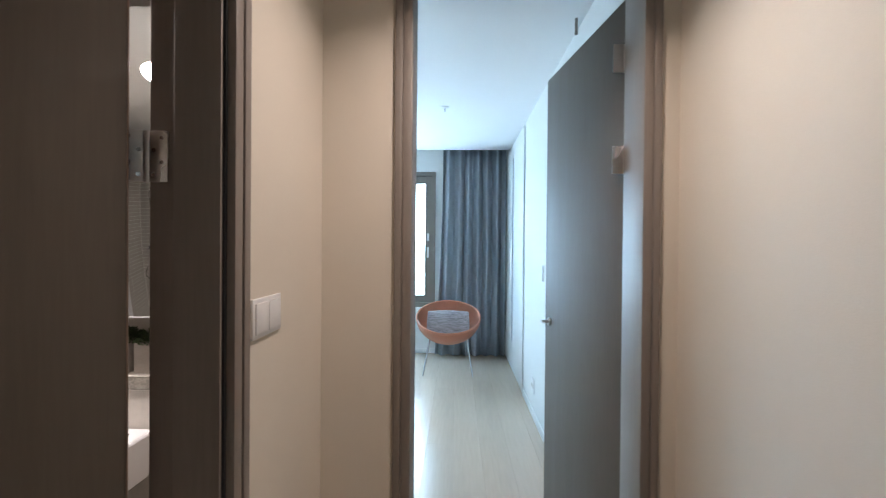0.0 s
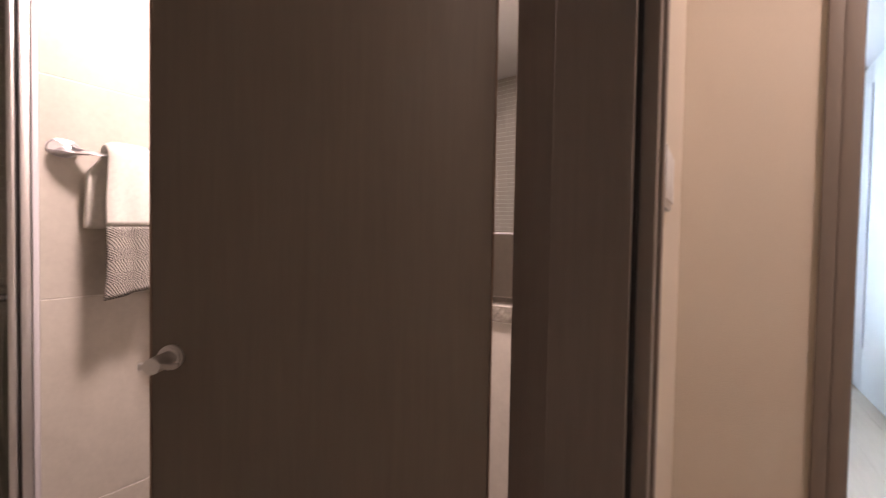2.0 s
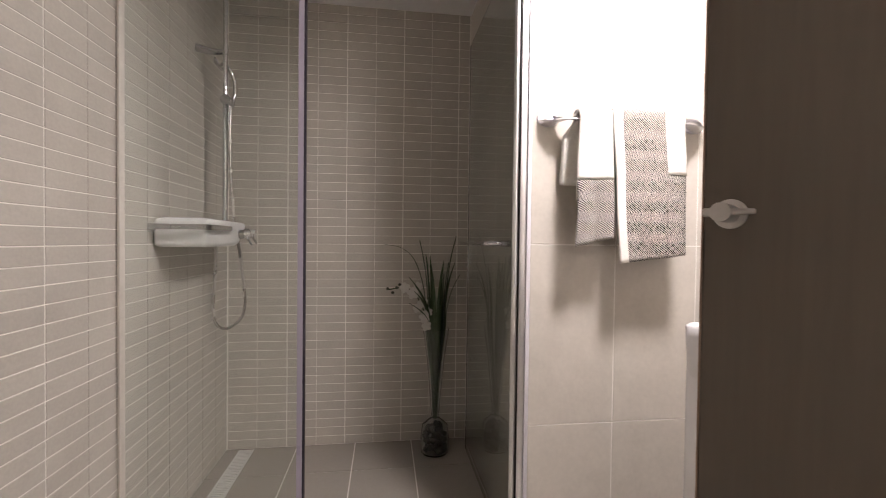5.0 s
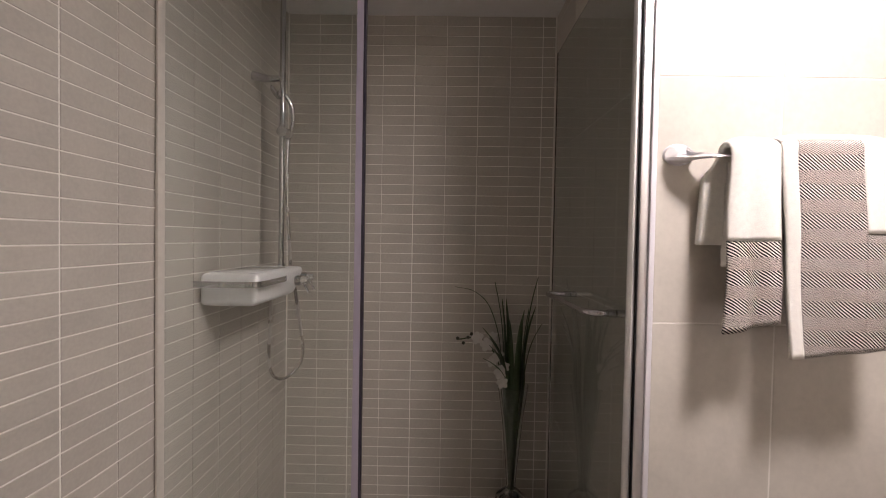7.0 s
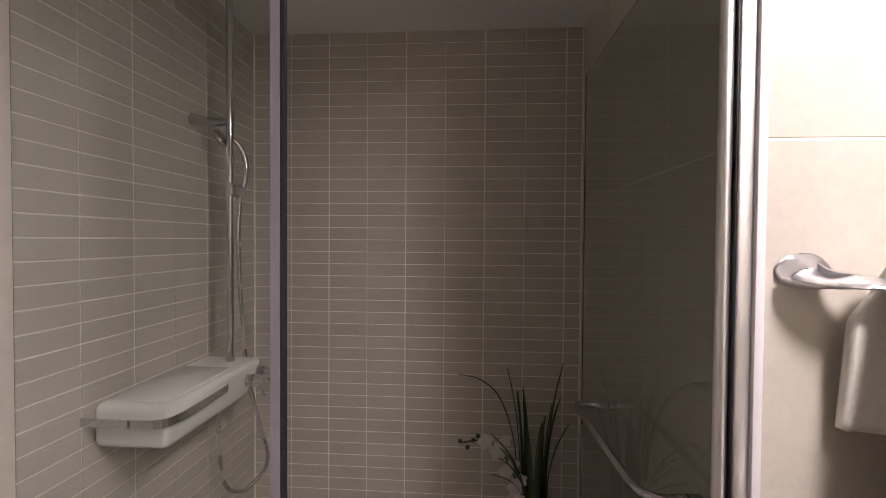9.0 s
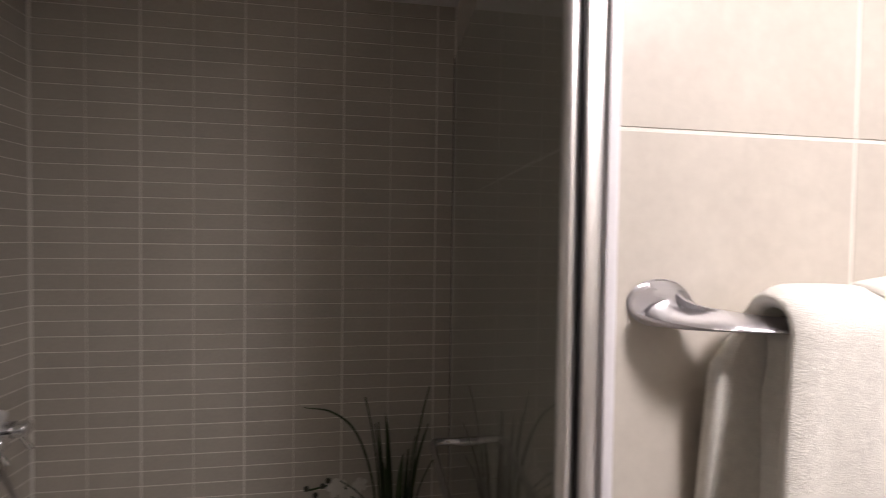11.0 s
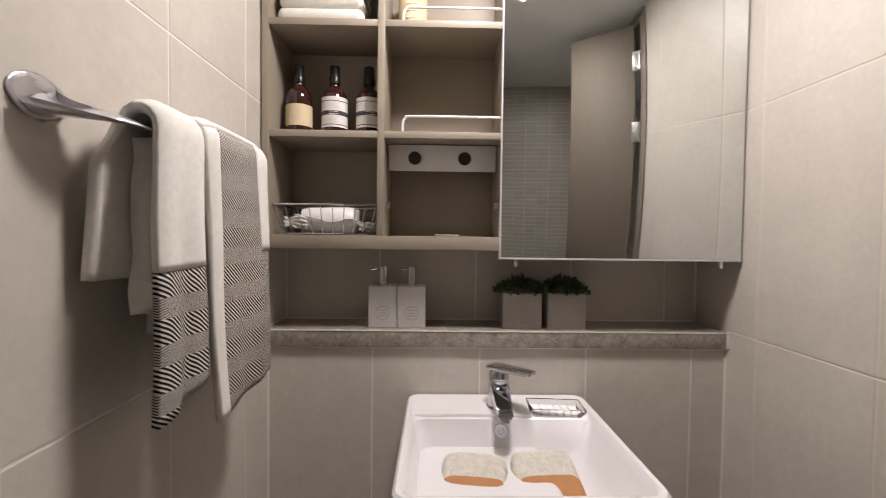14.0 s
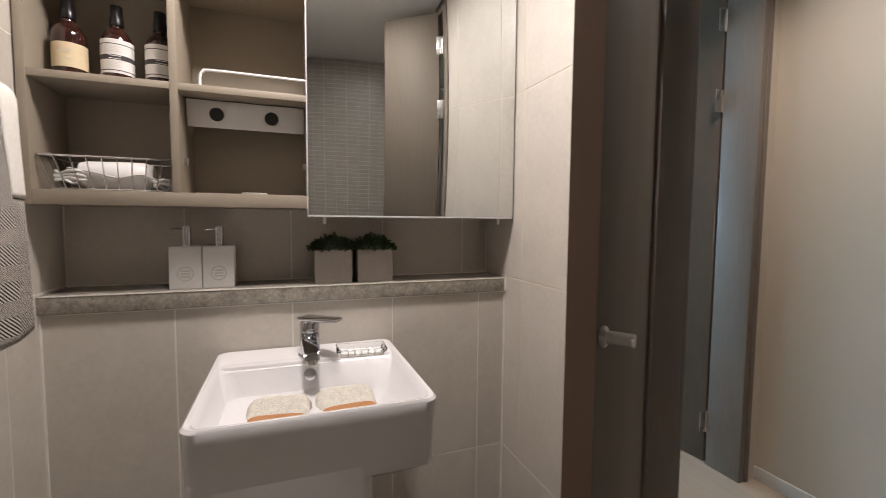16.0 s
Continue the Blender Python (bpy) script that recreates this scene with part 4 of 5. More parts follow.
BY0, BY1 = 0.852, 1.37
for y, s in ((BY0, 1), (BY1, -1)):
    # a horn that leaves the wall as an oval, hollowed on top, and thins to a blade
    line = smooth_line([(0.0005, y, BZ), (0.016, y + s * 0.001, BZ - 0.001), (0.034, y + s * 0.014, BZ - 0.002), (0.052, y + s * 0.040, BZ - 0.001), (0.063, y + s * 0.070, BZ), (0.066, y + s * 0.10, BZ)], 8)
    bm = bmesh.new()
    rows = []
    for i, q in enumerate(line):
        k = i / (len(line) - 1)
        d = (line[min(i + 1, len(line) - 1)] - line[max(i - 1, 0)]).normalized()
        side = d.cross(Vector((0, 0, 1))).normalized()
        if side.x > 0:
            side = -side
        lean = TILT * min(k * 1.5, 1)
        side, up = side * math.cos(lean) + Vector((0, 0, math.sin(lean))), Vector((0, 0, math.cos(lean)))
        wide = 0.0165 + 0.0225 * (1 - k) ** 1.8
        high = 0.0026 + 0.0240 * (1 - k) ** 1.9
        q = q + Vector((0, 0, 0.013 * (1 - k) ** 1.5))
        dip = math.sin(math.pi * min(k / 0.62, 1)) ** 0.8 if k > 0.03 else 0.0
        ring = []
        for e in range(32):
            c = math.tau * e / 32
            x, z = math.cos(c), math.sin(c)
            near = math.cos(c - HOLLOW)
            if near > 0.45:
                pull = 1.25 * dip * min((near - 0.45) / 0.25, 1)
                x, z = x - 0.55 * pull * math.cos(HOLLOW), z - pull * math.sin(HOLLOW)
            ring.append(bm.verts.new(q + side * wide * x + up * high * z))
        rows.append(ring)
    for p, q in zip(rows, rows[1:]):
        for k in range(32):
            bm.faces.new([p[k], p[(k + 1) % 32], q[(k + 1) % 32], q[k]])
    bm.faces.new(rows[0])
    bm.faces.new(rows[-1][::-1])
    bmesh.ops.recalc_face_normals(bm, faces=bm.faces)
    part("bracket", bm, M_BRACKET, bar, angle=40)
part("bar", blade([Vector((0.066, BY0 + 0.101, BZ)), Vector((0.066, BY1 - 0.101, BZ))], lambda k: 0.0165, 0.0022), M_CHROME, bar, angle=30)


def sheet(fn, nu, nv, name, material, parent, thick, label="", flip=False):
    bm = bmesh.new()
    uvl = bm.loops.layers.uv.new("UVMap")
    grid = [[bm.verts.new(fn(i / nu, j / nv)) for i in range(nu + 1)] for j in range(nv + 1)]
    for j in range(nv):
        for i in range(nu):
            f = bm.faces.new([grid[j][i], grid[j][i + 1], grid[j + 1][i + 1], grid[j + 1][i]])
            for lp in f.loops:
                lp[uvl].uv = (lp.vert.co.y, lp.vert.co.z)
    ob = part(name, bm, material, parent, label, angle=80)
    md = ob.modifiers.new("thick", "SOLIDIFY")
    md.thickness, md.offset = thick, 1.0 if flip else -1.0
    return ob


def towel(name, label, y0, y1, front, back, x_out, pattern, seed):
    """Draped over the bar. front, back: lengths of the two drops; pattern: stretch of the front drop that is woven."""
    ob = thing(name, (TX, 0, 0), label, "towel", group="towels on the bar")
    r = 0.023 if seed == 1 else 0.033
    over = math.pi * r

    def at(u, s):
        # s: metres along the cloth from the front hem
        y = y0 + (y1 - y0) * u
        w = noise.noise((u * 3.0, s * 2.5, seed)) * 0.014 + 0.007 * math.sin(u * 7 + seed + s * 3)
        if s < front:
            z, x = BZ - (front - s), 0.066 + r
            k = (front - s) / front
            x += x_out * k + w * k
            y += (0.012 * (u - 0.5) * k + k * (1 - u) * (-0.009 if seed == 1 else 0.030)) + 0.006 * noise.noise((s * 6, seed, 0))
            z -= 0.028 * k * k * k * (1 - u)
        elif s < front + over:
            a = (s - front) / r
            x, z = 0.066 + r * math.cos(a), BZ + 0.004 + r * math.sin(a)
        else:
            k = (s - front - over) / back
            x, z = 0.066 - r - 0.012 * k + w * k * 0.8, BZ - (s - front - over)
            y -= (0.036 if seed == 1 else 0.012) * min(k * 4, 1)
        roll = 0.009 * abs(2 * u - 1) ** 6
        if s < front:
            x -= roll
        elif s < front + over:
            x -= roll * math.cos((s - front) / r)
            z -= roll * math.sin((s - front) / r)
        elif seed != 1:
            x += roll
        return (max(x, 0.008), y, z)

    total = front + over + back
    a, b, ua, ub = pattern
    th = 0.0145 if seed == 1 else 0.0125
    part_rows = [("terry", M_TOWEL, 0, 1, b, total, th, "soft white terry cloth")]
    if ua > 0:
        part_rows.append(("border", M_TOWEL, 0, ua, 0, b, th, "plain white woven border"))
    if ub < 1:
        part_rows.append(("border", M_TOWEL, ub, 1, 0.252, b, th, "plain white woven border"))
        part_rows.append(("woven_edge", M_WEAVE, ub, 1, 0, 0.252, th * 0.8, "black and white herringbone weave"))
    part_rows.append(("woven_panel", M_WEAVE, ua, ub, 0, b, th * 0.9, "black and white herringbone weave"))
    for nm, m, u0, u1, s0, s1, t, lab in part_rows:
        sheet(lambda i, j: at(u0 + (u1 - u0) * i, s0 + (s1 - s0) * j), max(int(34 * (u1 - u0)), 6), max(int(90 * (s1 - s0)), 8), nm, m, ob, t, lab, True)
    if seed == 1:
        # the cloth is folded: an inner layer fills the loop under the bar
        def inner(i, j):
            z = BZ - 0.013 - 0.242 * (1 - j)
            return (0.040 + 0.006 * noise.noise((i * 3, j * 4, 2.0)) + 0.006 * abs(2 * i - 1) ** 4, y0 + 0.004 + 0.006 * j + (y1 - y0 - 0.016) * i + 0.004 * noise.noise((j * 5, 1.0, 3.0)), z)

        sheet(inner, 16, 20, "inner_fold", M_TOWEL, ob, 0.036, "soft white terry cloth", True)
    return ob


towel("hand_towel", "white terry hand towel with a herringbone end hanging on bar", 0.930, 1.026, 0.376, 0.205, 0.0, (0, 0.184, 0.0, 1.0), 1)
towel("hand_towel", "white towel with tall black and white herringbone panel on bar", 1.032, 1.268, 0.426, 0.30, 0.004, (0, 0.448, 0.11, 0.70), 2)

# ---- shower ----
shower_glass = thing("shower_screen", (0, 0, 0), "fixed clear glass shower screen with a dark edge seal", "shower screen")
GLEN = math.hypot(GX1 - GX, GY - SY - 0.006)
GM = pose(GX, SY + 0.006, 0, 0, 0, -math.degrees(math.atan2(GX1 - GX, GY - SY - 0.006)))
pane = part("pane", moved(box(-0.004, 0.004, 0, GLEN - 0.0102, BF, GT), GM), M_GLASS, shower_glass)
pane.visible_shadow = False
part("edge_seal", moved(box(-0.006, 0.006, GLEN + 0.001, GLEN + 0.007, BF, GT, 0.001), GM), M_GLASSEDGE, shower_glass, "dark rubber edge seal")
part("seal_strip", moved(box(-0.0058, 0.0058, GLEN - 0.016, GLEN + 0.0009, BF, GT), GM), M_LILAC, shower_glass, "pale lilac seal strip")
part("wall_channel", box(GX + 0.006, GX + 0.034, SY + 0.0045, SY + 0.012, BF, BC, 0.001), M_TILE, shower_glass, "pale vertical wall channel")
door_glass = thing("shower_door", (0, 0, 0), "clear glass shower door swung open against tiled wall", "shower door")
pane = part("pane", box(-2.46, -1.664, 0.755, 0.763, BF + 0.012, GT), M_GLASS, door_glass)
pane.visible_shadow = False
part("edge_seal", box(-2.466, -2.4605, 0.754, 0.764, BF + 0.012, GT), M_GLASSEDGE, door_glass, "dark edge seal")
part("pivot_post", rod((-1.655, 0.7535, BF), (-1.655, 0.7535, BC - 0.001), 0.0095, seg=24), M_SATIN, door_glass, "round chrome pivot post")
hd = part("bar_handle", tube([(-1.752, 0.7535, 0.921), (-1.756, 0.705, 0.921), (-1.785, 0.683, 0.921), (-1.85, 0.678, 0.920), (-2.12, 0.671, 0.918), (-2.185, 0.672, 0.918), (-2.196, 0.695, 0.918), (-2.19, 0.7535, 0.918)], 0.0085, 14, 6), M_CHROME, door_glass, "chrome bow handle")
for x, z in ((-1.752, 0.921), (-2.19, 0.918)):
    part("collar", rod((x, 0.734, z), (x, 0.7545, z), 0.0105), M_CHROME, hd)
    part("knob", rod((x, 0.7635, z), (x, 0.785, z), 0.011), M_CHROME, hd)
jamb = thing("shower_jamb", (0, 0, 0), "chrome wall profile with pale trim at the shower opening", "profile", kind="structure")
part("pale_strip", box(TX - 0.03, TX + 0.003, 0.7875, 0.8005, BF, BC, 0.001), M_ALU, jamb, "pale corner trim")
part("chrome_channel", box(TX - 0.018, TX - 0.004, 0.7660, 0.787, BF, BC, 0.002), M_SATIN, jamb, "chrome channel")
part("seal", box(TX - 0.018, TX - 0.008, 0.7638, 0.7657, BF, BC), M_BLACK, jamb, "black seal")

mixer = thing("shower_mixer", (0, SY, 0), "white shower shelf mixer with chrome rail and two taps", "shower mixer")
MB, MT = 0.895, 0.997
bm = box(-2.31, -1.892, 0.004, 0.190, MB, MT, 0.018, 4)
for v in bm.verts:
    k = min(max((MT - v.co.z) / (MT - MB), 0), 1)
    v.co.y *= 1 - 0.06 * k
    if v.co.x < -2.1:
        v.co.x += 0.085 * k ** 1.6 * min(max(v.co.y - 0.03, 0) / 0.12, 1)
part("body", bm, M_WHITE, mixer)
part("tray", box(-2.18, -1.915, 0.022, 0.165, MT - 0.004, MT + 0.003, 0.003), M_CERAMIC, mixer)
def ribbon(pts, hh, tt, n=6):
    """A flat upright band along a level line."""
    pl = smooth_line(pts, n)
    bm = bmesh.new()
    rows = []
    for i, q in enumerate(pl):
        d = (pl[min(i + 1, len(pl) - 1)] - pl[max(i - 1, 0)]).normalized()
        side = d.cross(Vector((0, 0, 1))).normalized()
        rows.append([bm.verts.new(q + Vector((0, 0, hh * e)) + side * tt * f) for e, f in ((-1, -1), (1, -1), (1, 1), (-1, 1))])
    for p, q in zip(rows, rows[1:]):
        for k in range(4):
            bm.faces.new([p[k], p[(k + 1) % 4], q[(k + 1) % 4], q[k]])
    bm.faces.new(rows[0])
    bm.faces.new(rows[-1][::-1])
    bmesh.ops.recalc_face_normals(bm, faces=bm.faces)
    return bm


part("rail", ribbon([(-2.12, 0.188, 0.966), (-2.09, 0.197, 0.966), (-1.98, 0.200, 0.966), (-1.905, 0.198, 0.966), (-1.872, 0.178, 0.966), (-1.864, 0.12, 0.966), (-1.866, 0.003, 0.966)], 0.0095, 0.0015), M_CHROME, mixer, "flat chrome shelf rail")
for x, y, z in ((-2.225, 0.183, 0.946), (-2.284, 0.186, 0.953)):
    k = part("tap", rod((x, y, z), (x - 0.004, y + 0.022, z), 0.0195, 0.0195, seg=24, bev=0.002), M_CHROME, mixer, "round chrome tap")
    part("cap", rod((x - 0.004, y + 0.022, z), (x - 0.008, y + 0.047, z), 0.0185, 0.0175, seg=24, bev=0.003), M_CHROMESOFT, k)
    part("pin", rod((x - 0.005, y + 0.032, z - 0.014), (x - 0.008, y + 0.052, z - 0.048), 0.0042, bev=0.001), M_CHROME, k)
RXX, RYY = -2.252, 0.118
riser = part("riser", rod((RXX, RYY, 0.992), (RXX, RYY, BC - 0.004), 0.0105), M_CHROME, mixer, "chrome riser pipe")
part("bracket", tube([(RXX + 0.01, 0.0045, 1.735), (RXX + 0.005, 0.06, 1.725), (RXX, RYY, 1.728)], lambda q: 0.017 - 0.006 * q, 14), M_CHROME, riser)
part("collar", rod((RXX, RYY, 1.715), (RXX, RYY, 1.752), 0.0125), M_CHROME, riser)
part("collar", rod((RXX, RYY, 0.993), (RXX, RYY, 1.008), 0.013), M_CHROME, riser)
part("slider", rod((RXX + 0.012, RYY + 0.002, 1.522), (RXX - 0.045, RYY + 0.004, 1.522), 0.021), M_CHROME, riser, "chrome slider clamp")
hs = part("hand_shower", tube([(RXX - 0.042, RYY + 0.008, 1.50), (RXX - 0.05, RYY + 0.022, 1.57), (RXX - 0.05, RYY + 0.018, 1.63), (RXX - 0.035, RYY + 0.0, 1.672), (RXX - 0.012, RYY - 0.018, 1.684)], 0.0085, 12), M_CHROME, mixer, "chrome hand shower")
part("spray_head", moved(lathe([(0, 0), (0.030, 0), (0.033, 0.005), (0.024, 0.016), (0, 0.02)], 28), pose(RXX - 0.004, RYY - 0.022, 1.678, 125, 0, 0)), M_CHROME, hs)
part("hose", tube([(RXX - 0.042, RYY + 0.008, 1.50), (RXX - 0.032, RYY + 0.008, 1.38), (RXX - 0.036, RYY + 0.010, 1.22), (RXX - 0.046, RYY + 0.016, 1.08), (RXX - 0.05, RYY + 0.02, 0.985)], 0.0062, 10, 8), M_STEEL, mixer, "ribbed steel shower hose")
part("hose", tube([(RXX - 0.03, RYY + 0.04, 0.93), (RXX - 0.05, RYY + 0.045, 0.86), (RXX - 0.11, RYY + 0.04, 0.74), (RXX - 0.19, RYY + 0.025, 0.61), (RXX - 0.20, RYY + 0.0, 0.54), (RXX - 0.15, RYY - 0.04, 0.505), (RXX - 0.11, RYY - 0.072, 0.53), (RXX - 0.08, RYY - 0.078, 0.60), (RXX - 0.03, RYY - 0.055, 0.72), (RXX + 0.02, RYY - 0.03, 0.84), (RXX + 0.04, RYY - 0.02, 0.93)], 0.0066, 10, 8), M_STEEL, mixer, "ribbed steel shower hose loop")

drain = thing("floor_drain", (0, 0, 0), "long steel linear drain set in shower floor", "drain")
part("tray", box(-2.60, -1.95, -0.405, -0.335, BF - 0.004, BF + 0.001), M_BLACK, drain)
for a, b in ((-0.407, -0.400), (-0.340, -0.333)):
    part("edge", box(-2.602, -1.948, a, b, BF - 0.002, BF + 0.004, 0.001), M_DRAIN, drain)
for k in range(46):
    part("slat", box(-2.598 + 0.0141 * k, -2.5885 + 0.0141 * k, -0.400, -0.340, BF + 0.0005, BF + 0.0035), M_DRAIN, drain)


def vase():
    VX, VY = -2.47, 0.594
    ob = thing("vase", (VX, VY, BF), "tall tapered clear glass vase with pebbles at its foot", "vase")
    bm = lathe([(0.0, 0.0), (0.062, 0.0), (0.071, 0.012), (0.074, 0.08), (0.066, 0.145), (0.022, 0.185), (0.020, 0.20), (0.030, 0.32), (0.047, 0.50), (0.068, 0.645), (0.0655, 0.645), (0.044, 0.50), (0.027, 0.32), (0.0165, 0.20), (0.019, 0.187), (0.063, 0.143), (0.0715, 0.08), (0.0685, 0.014), (0.06, 0.004), (0, 0.004)], 40)
    g = part("glass", bm, M_VASE, ob)
    g.visible_shadow = False
    rnd = random.Random(7)
    for k in range(64):
        a, r, z = rnd.uniform(0, 6.283), 0.05 * rnd.random() ** 0.3, 0.02 + 0.118 * k / 63
        if z > 0.115:
            r *= 0.75
        b = bmesh.new()
        bmesh.ops.create_icosphere(b, subdivisions=2, radius=1)
        sx, sy, sz = rnd.uniform(0.016, 0.023), rnd.uniform(0.014, 0.02), rnd.uniform(0.012, 0.018)
        for v in b.verts:
            v.co = (v.co.x * sx, v.co.y * sy, v.co.z * sz)
        part("pebble", moved(b, pose(r * math.cos(a), r * math.sin(a), z, rnd.uniform(0, 90), 0, rnd.uniform(0, 180))), M_PEBBLE, ob, angle=180)
    pl = thing("orchid_arrangement", (VX, VY, BF + 0.16), "long green blades and white orchid in a glass vase", "plant")
    TIPS = {0: (0.0, -0.228, 0.917), 4: (0.0, -0.076, 0.94), 6: (0.02, -0.05, 0.87), 12: (0.0, 0.086, 0.965), 13: (0.02, 0.05, 0.83), 15: (0.02, 0.10, 0.765)}
    for k in range(17):
        # tips fan out along the end wall, from one side to the other
        f = (k + 0.5) / 17
        ty = -0.165 + 0.265 * f + rnd.uniform(-0.03, 0.03)
        tx = rnd.uniform(-0.08, 0.14)
        top = 0.93 - 1.1 * abs(ty - 0.01) ** 1.3 * rnd.uniform(0.5, 1.6) - rnd.uniform(0, 0.22)
        if k in TIPS:
            tx, ty, top = TIPS[k]
        reach = math.hypot(tx, ty)
        d = Vector((tx, ty, 0)).normalized()
        rim = min(0.05, 0.02 + reach * 0.25)
        pts = [Vector((0, 0, 0.02)) + d * 0.005, d * rim * 0.45 + Vector((0, 0, 0.25)), d * rim + Vector((0, 0, 0.475))]
        for e in (0.3, 0.6, 0.82, 1.0):
            pts.append(d * (rim + (reach * 1.15 - rim) * e ** 2.5) + Vector((0, 0, 0.475 + (top - 0.475) * (e if k else math.sin(1.57 * e)))))
        line = smooth_line(pts, 6)
        b = bmesh.new()
        sd = d.cross(Vector((0, 0, 1)))
        rows = []
        for i, q in enumerate(line):
            s = i / (len(line) - 1)
            w = 0.0128 * (1 - s) ** 0.65 * (0.5 + 0.9 * min(s * 2.2, 1)) + 0.0005
            rows.append([b.verts.new(q - sd * w + d * 0.003), b.verts.new(q), b.verts.new(q + sd * w + d * 0.003)])
        for p, q in zip(rows, rows[1:]):
            b.faces.new([p[0], p[1], q[1], q[0]])
            b.faces.new([p[1], p[2], q[2], q[1]])
        lf = part("leaf", b, M_BLADE, pl, angle=180)
        lf.modifiers.new("thick", "SOLIDIFY").thickness = 0.0012
    stem = part("stem", tube([(0, 0, 0.05), (0.0, -0.03, 0.35), (0.02, -0.07, 0.59), (0.03, -0.15, 0.695), (0.03, -0.25, 0.69)], 0.0028, 8), M_BLADE, pl, "thin arching orchid stem")
    for fx, fy, fz, fs in tuple((a, b, c + 0.065, d * 0.92) for a, b, c, d in ((0.05, -0.075, 0.56, 1.15), (0.03, -0.10, 0.53, 1.0), (0.05, -0.065, 0.49, 1.25), (0.05, -0.055, 0.445, 1.1), (0.05, -0.125, 0.61, 1.25), (0.04, -0.165, 0.635, 1.15), (0.05, -0.10, 0.645, 0.9), (0.05, -0.045, 0.515, 0.9))):
        fl = part("flower", moved(rod((0, 0, 0), (0.006, 0, 0), 0.003, 0.002, 8), pose(fx, fy, fz)), M_PETAL, pl, "white orchid flower")
        for q in range(5):
            b = bmesh.new()
            bmesh.ops.create_icosphere(b, subdivisions=2, radius=1)
            for v in b.verts:
                v.co = (v.co.x * 0.0025 + 0.004 * v.co.z ** 2, v.co.y * 0.012 * fs, v.co.z * 0.015 * fs + 0.013 * fs)
            part("petal", moved(b, pose(fx, fy, fz, 72 * q + 10, 0, 12)), M_PETAL, fl, angle=180)
    for fy, fz in ((-0.205, 0.70), (-0.225, 0.675), (-0.25, 0.695), (-0.19, 0.715)):
        b = bmesh.new()
        bmesh.ops.create_icosphere(b, subdivisions=2, radius=0.008)
        part("bud", moved(b, pose(0.03, fy, fz)), M_PEBBLE, pl, "small closed bud", angle=180)


vase()


# ---- tiles, planks and mosaic pieces ----
def slab(w, h, t, c):
    """A tile lying in x and z with its front at -y, chamfered by c; origin at its lower left corner of the back."""
    b = bmesh.new()
    back = [b.verts.new(p) for p in ((0, 0, 0), (w, 0, 0), (w, 0, h), (0, 0, h))]
    mid = [b.verts.new((p.co.x, -t + c, p.co.z)) for p in back]
    fr = [b.verts.new((x, -t, z)) for x, z in ((c, c), (w - c, c), (w - c, h - c), (c, h - c))]
    for a, q in ((back, mid), (mid, fr)):
        for k in range(4):
            b.faces.new([a[k], a[(k + 1) % 4], q[(k + 1) % 4], q[k]])
    b.faces.new(fr)
    bmesh.ops.recalc_face_normals(b, faces=b.faces)
    return b


def spans(lo, hi, joints, gap):
    cuts = [lo] + [j for j in joints if lo + 0.012 < j < hi - 0.012] + [hi]
    return [(a + (gap if k else 0.0005), b - (gap if k < len(cuts) - 2 else 0.0005)) for k, (a, b) in enumerate(zip(cuts, cuts[1:]))]


MESHES = {}


def tile_wall(parent, m, us, vs, material, name="tile", t=0.001, c=0.0006):
    for u0, u1 in us:
        for v0, v1 in vs:
            key = (round(u1 - u0, 4), round(v1 - v0, 4), t, material.name)
            if key not in MESHES:
                MESHES[key] = mesh_of(name, slab(u1 - u0, v1 - v0, t, c), material, 20)
            ob = new(name, MESHES[key])
            ob.parent = parent
            ob.matrix_basis = m @ pose(u0, 0, v0)


ZJ = (0.32, 0.92, 1.52, 2.12)
G = 0.0021
# towel wall, faces east: u runs along +y
tile_wall(wall_partition, pose(TX - 0.001, 0, 0, 0, 0, 90), spans(0.801, NB + 0.05, (1.099, 1.399), G), spans(BF, BC, ZJ, G), M_TILE)
# shower side of the partition, faces south
tile_wall(wall_partition, pose(0, TY + 0.001, 0), spans(WX, TX - 0.035, (-2.32, -2.02, -1.72), G), spans(BF, BC, ZJ, G), M_TILE)
# sink wall below the ledge, niche back above
XJ = (-1.344, -1.044, -0.744, -0.444)
tile_wall(wall_north, pose(0, NY + 0.001, 0), spans(TX, EX, XJ, G), spans(BF, 0.866, (0.32,), G), M_TILE)
tile_wall(wall_north, pose(0, NB + 0.001, 0), spans(TX, EX, XJ, G), spans(0.917, BC, (1.52, 2.12), G), M_TILE)
# east wall, faces west: u runs along -y
UJ = [-y for y in (1.423, 1.123, 0.823)]
tile_wall(wall_east, pose(EX + 0.001, 0, 0, 0, 0, -90), spans(-NB - 0.05, -DY1 - 0.026, UJ, G), spans(BF, BC, ZJ, G), M_TILE)
tile_wall(wall_east, pose(EX + 0.001, 0, 0, 0, 0, -90), spans(-DY0 + 0.026, -SY, [0.075 - 0.0, 0.375], G), spans(BF, BC, ZJ, G), M_TILE)
tile_wall(wall_east, pose(EX + 0.001, 0, 0, 0, 0, -90), spans(-DY1 - 0.026, -DY0 + 0.026, (-0.6,), G), spans(2.142, BC, (), G), M_TILE)
# bathroom floor
tile_wall(floor_bath, pose(0, 0, BF - 0.0065, -90, 0, 0) @ pose(0, 0, 0), spans(WX, EX, [-2.339 + 0.3 * k for k in range(7)], 0.0022), spans(SY, NY, [-0.12 + 0.3 * k for k in range(6)], 0.0022), M_FLOORTILE, "floor_tile", 0.0065, 0.001)

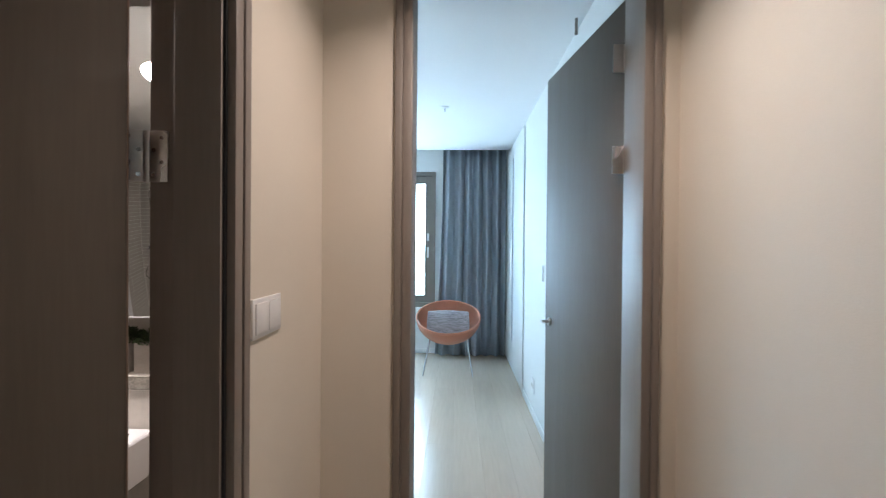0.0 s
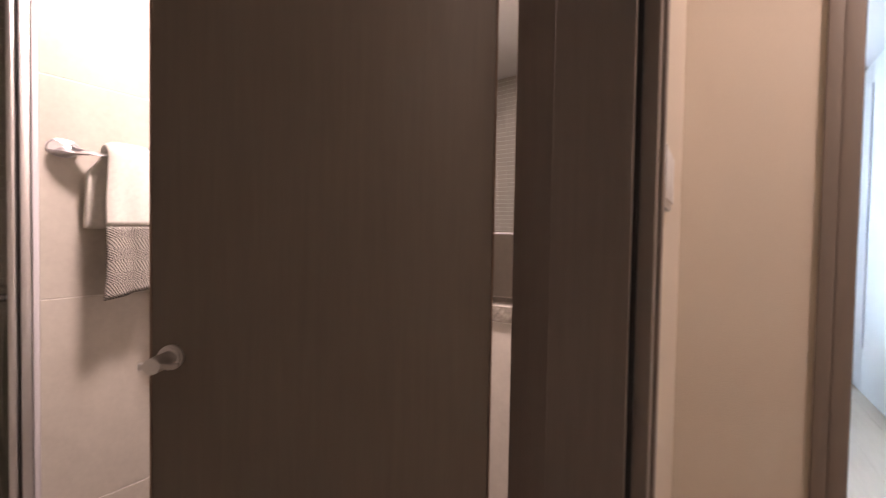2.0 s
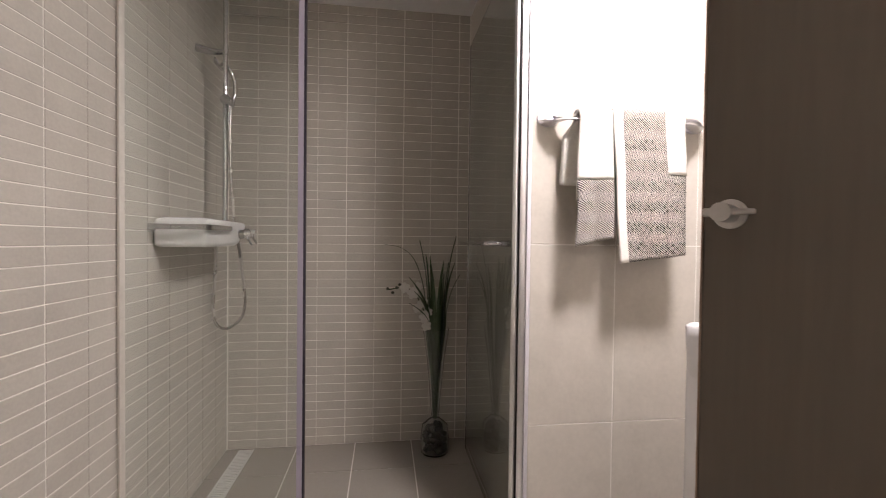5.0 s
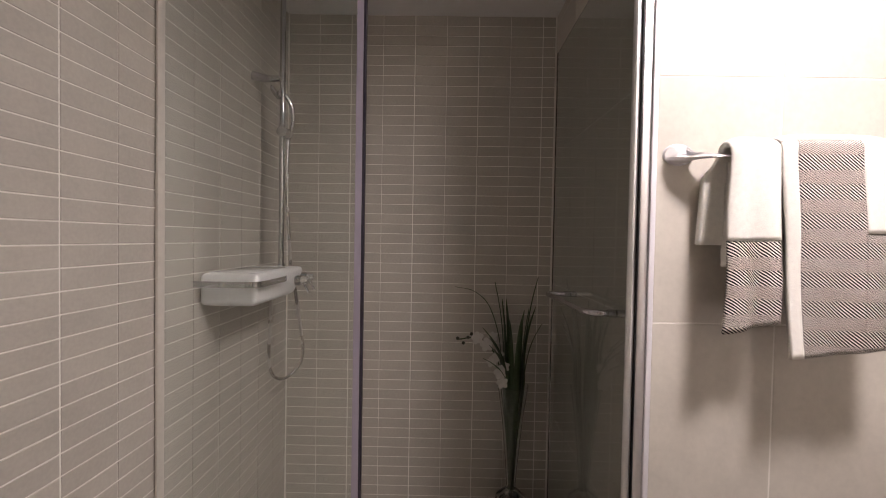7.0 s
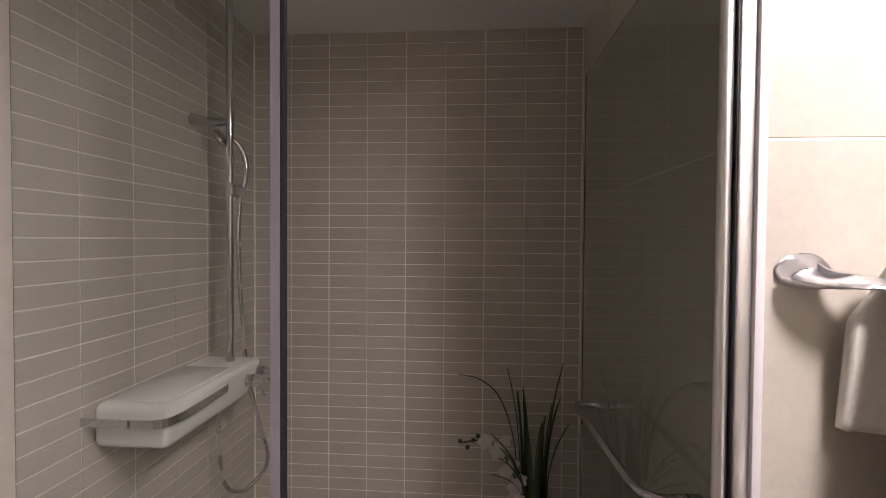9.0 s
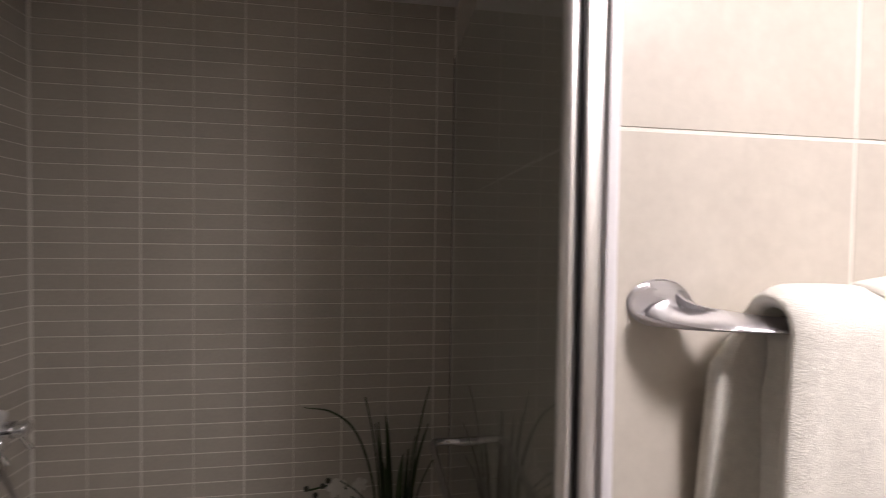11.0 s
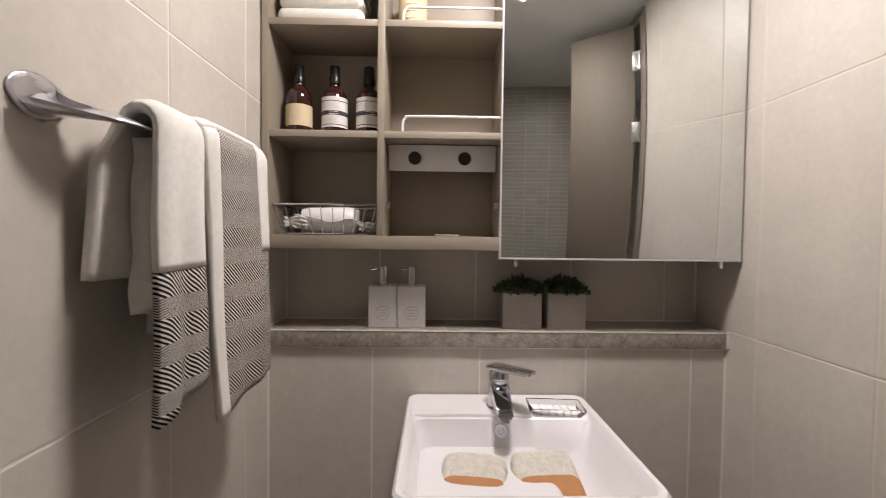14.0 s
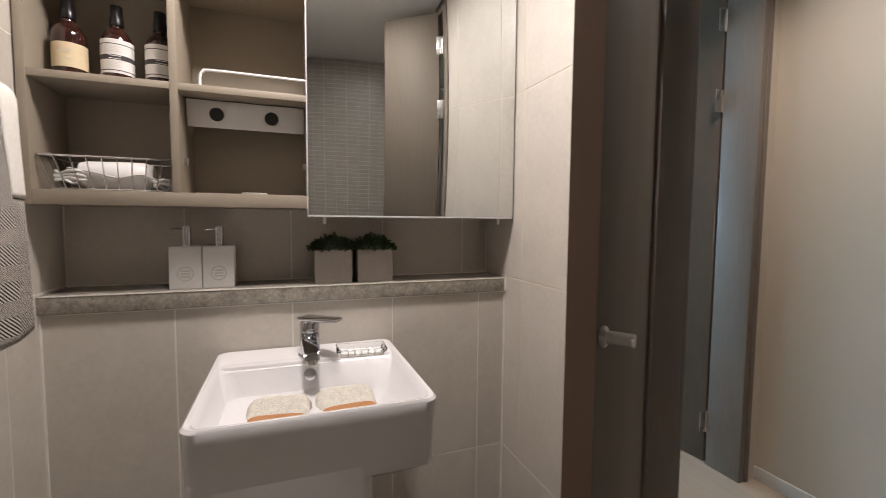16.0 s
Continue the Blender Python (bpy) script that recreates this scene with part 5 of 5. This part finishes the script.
# planks of the pale floor
for i in range(7):
    x0 = -0.33 + 0.19 * i
    y, k = -1.0 - 0.31 * (i % 3), 0
    while y < RY:
        ye = min(y + 1.2, RY - 0.001)
        ya = y
        if x0 < HX and ya < HY + 0.15:
            ya = HY + 0.15
        if ye - ya > 0.05:
            key = ("plank", round(ye - ya, 3))
            if key not in MESHES:
                MESHES[key] = mesh_of("plank", slab(0.1894, ye - ya - 0.0006, 0.006, 0.0003), M_PLANK, 20)
            ob = new("plank", MESHES[key])
            ob.parent = floor
            ob.matrix_basis = Matrix(((1, 0, 0, x0), (0, 0, 1, ya), (0, -1, 0, HF - 0.006), (0, 0, 0, 1)))
        y = ye if ye < RY - 0.01 else RY

# mosaic strips: the nearest as pieces, the rest joined
ROW = (BC - BF) / 50
T, C = 0.0016, 0.0008


def mosaic(wall, m, length, first, cols, label):
    """u runs from 0; columns of 0.15 from u = first; cols: those built as single pieces."""
    rest = bmesh.new()
    k = 0
    edges = []
    while first + 0.15 * k < length - 0.004:
        a, b = max(first + 0.15 * k, 0), min(first + 0.15 * (k + 1), length)
        if b - a > 0.01:
            edges.append((a + (0.0022 if k % 2 == 0 else 0.0010), b - (0.0022 if k % 2 else 0.0010), k))
        k += 1
    for a, b, k in edges:
        single = cols[0] <= k < cols[1]
        for r in range(50):
            z0, z1 = BF + ROW * r + 0.0015, BF + ROW * (r + 1) - 0.0015
            if single:
                key = ("brick", round(b - a, 4), k % 2)
                if key not in MESHES:
                    MESHES[key] = mesh_of("brick", slab(b - a, z1 - z0, T, C), M_MOSAIC, 20)
                ob = new("brick", MESHES[key])
                ob.parent = wall
                ob.matrix_basis = m @ pose(a, 0, z0)
            else:
                w, h = b - a, z1 - z0
                vs = [rest.verts.new(p) for p in ((a, 0, z0), (b, 0, z0), (b, 0, z1), (a, 0, z1), (a + C, -T, z0 + C), (b - C, -T, z0 + C), (b - C, -T, z1 - C), (a + C, -T, z1 - C))]
                for q in range(4):
                    rest.faces.new([vs[q], vs[(q + 1) % 4], vs[4 + (q + 1) % 4], vs[4 + q]])
                rest.faces.new(vs[4:])
    if len(rest.verts):
        ob = part("mosaic", rest, M_MOSAIC, wall, label, angle=20)
        ob.matrix_basis = m
        tagged(ob, kind="stuff")


# south wall faces north: u runs along -x from the east end
LS = EX - WX
mosaic(wall_south, pose(EX, SY, 0, 0, 0, 180), LS, LS - 0.15 * 16, (4, 10), "stacked narrow greige mosaic tiles")
# end wall faces east: u runs along +y from the corner
for y in (SY + 0.002, TY - 0.007):
    part("sealant", box(WX + 0.002, WX + 0.007, y, y + 0.005, BF, BC), M_GROUT, wall_west)
mosaic(wall_west, pose(WX, SY, 0, 0, 0, 90), TY - SY, 0.0, (0, 6), "stacked narrow greige mosaic tiles")
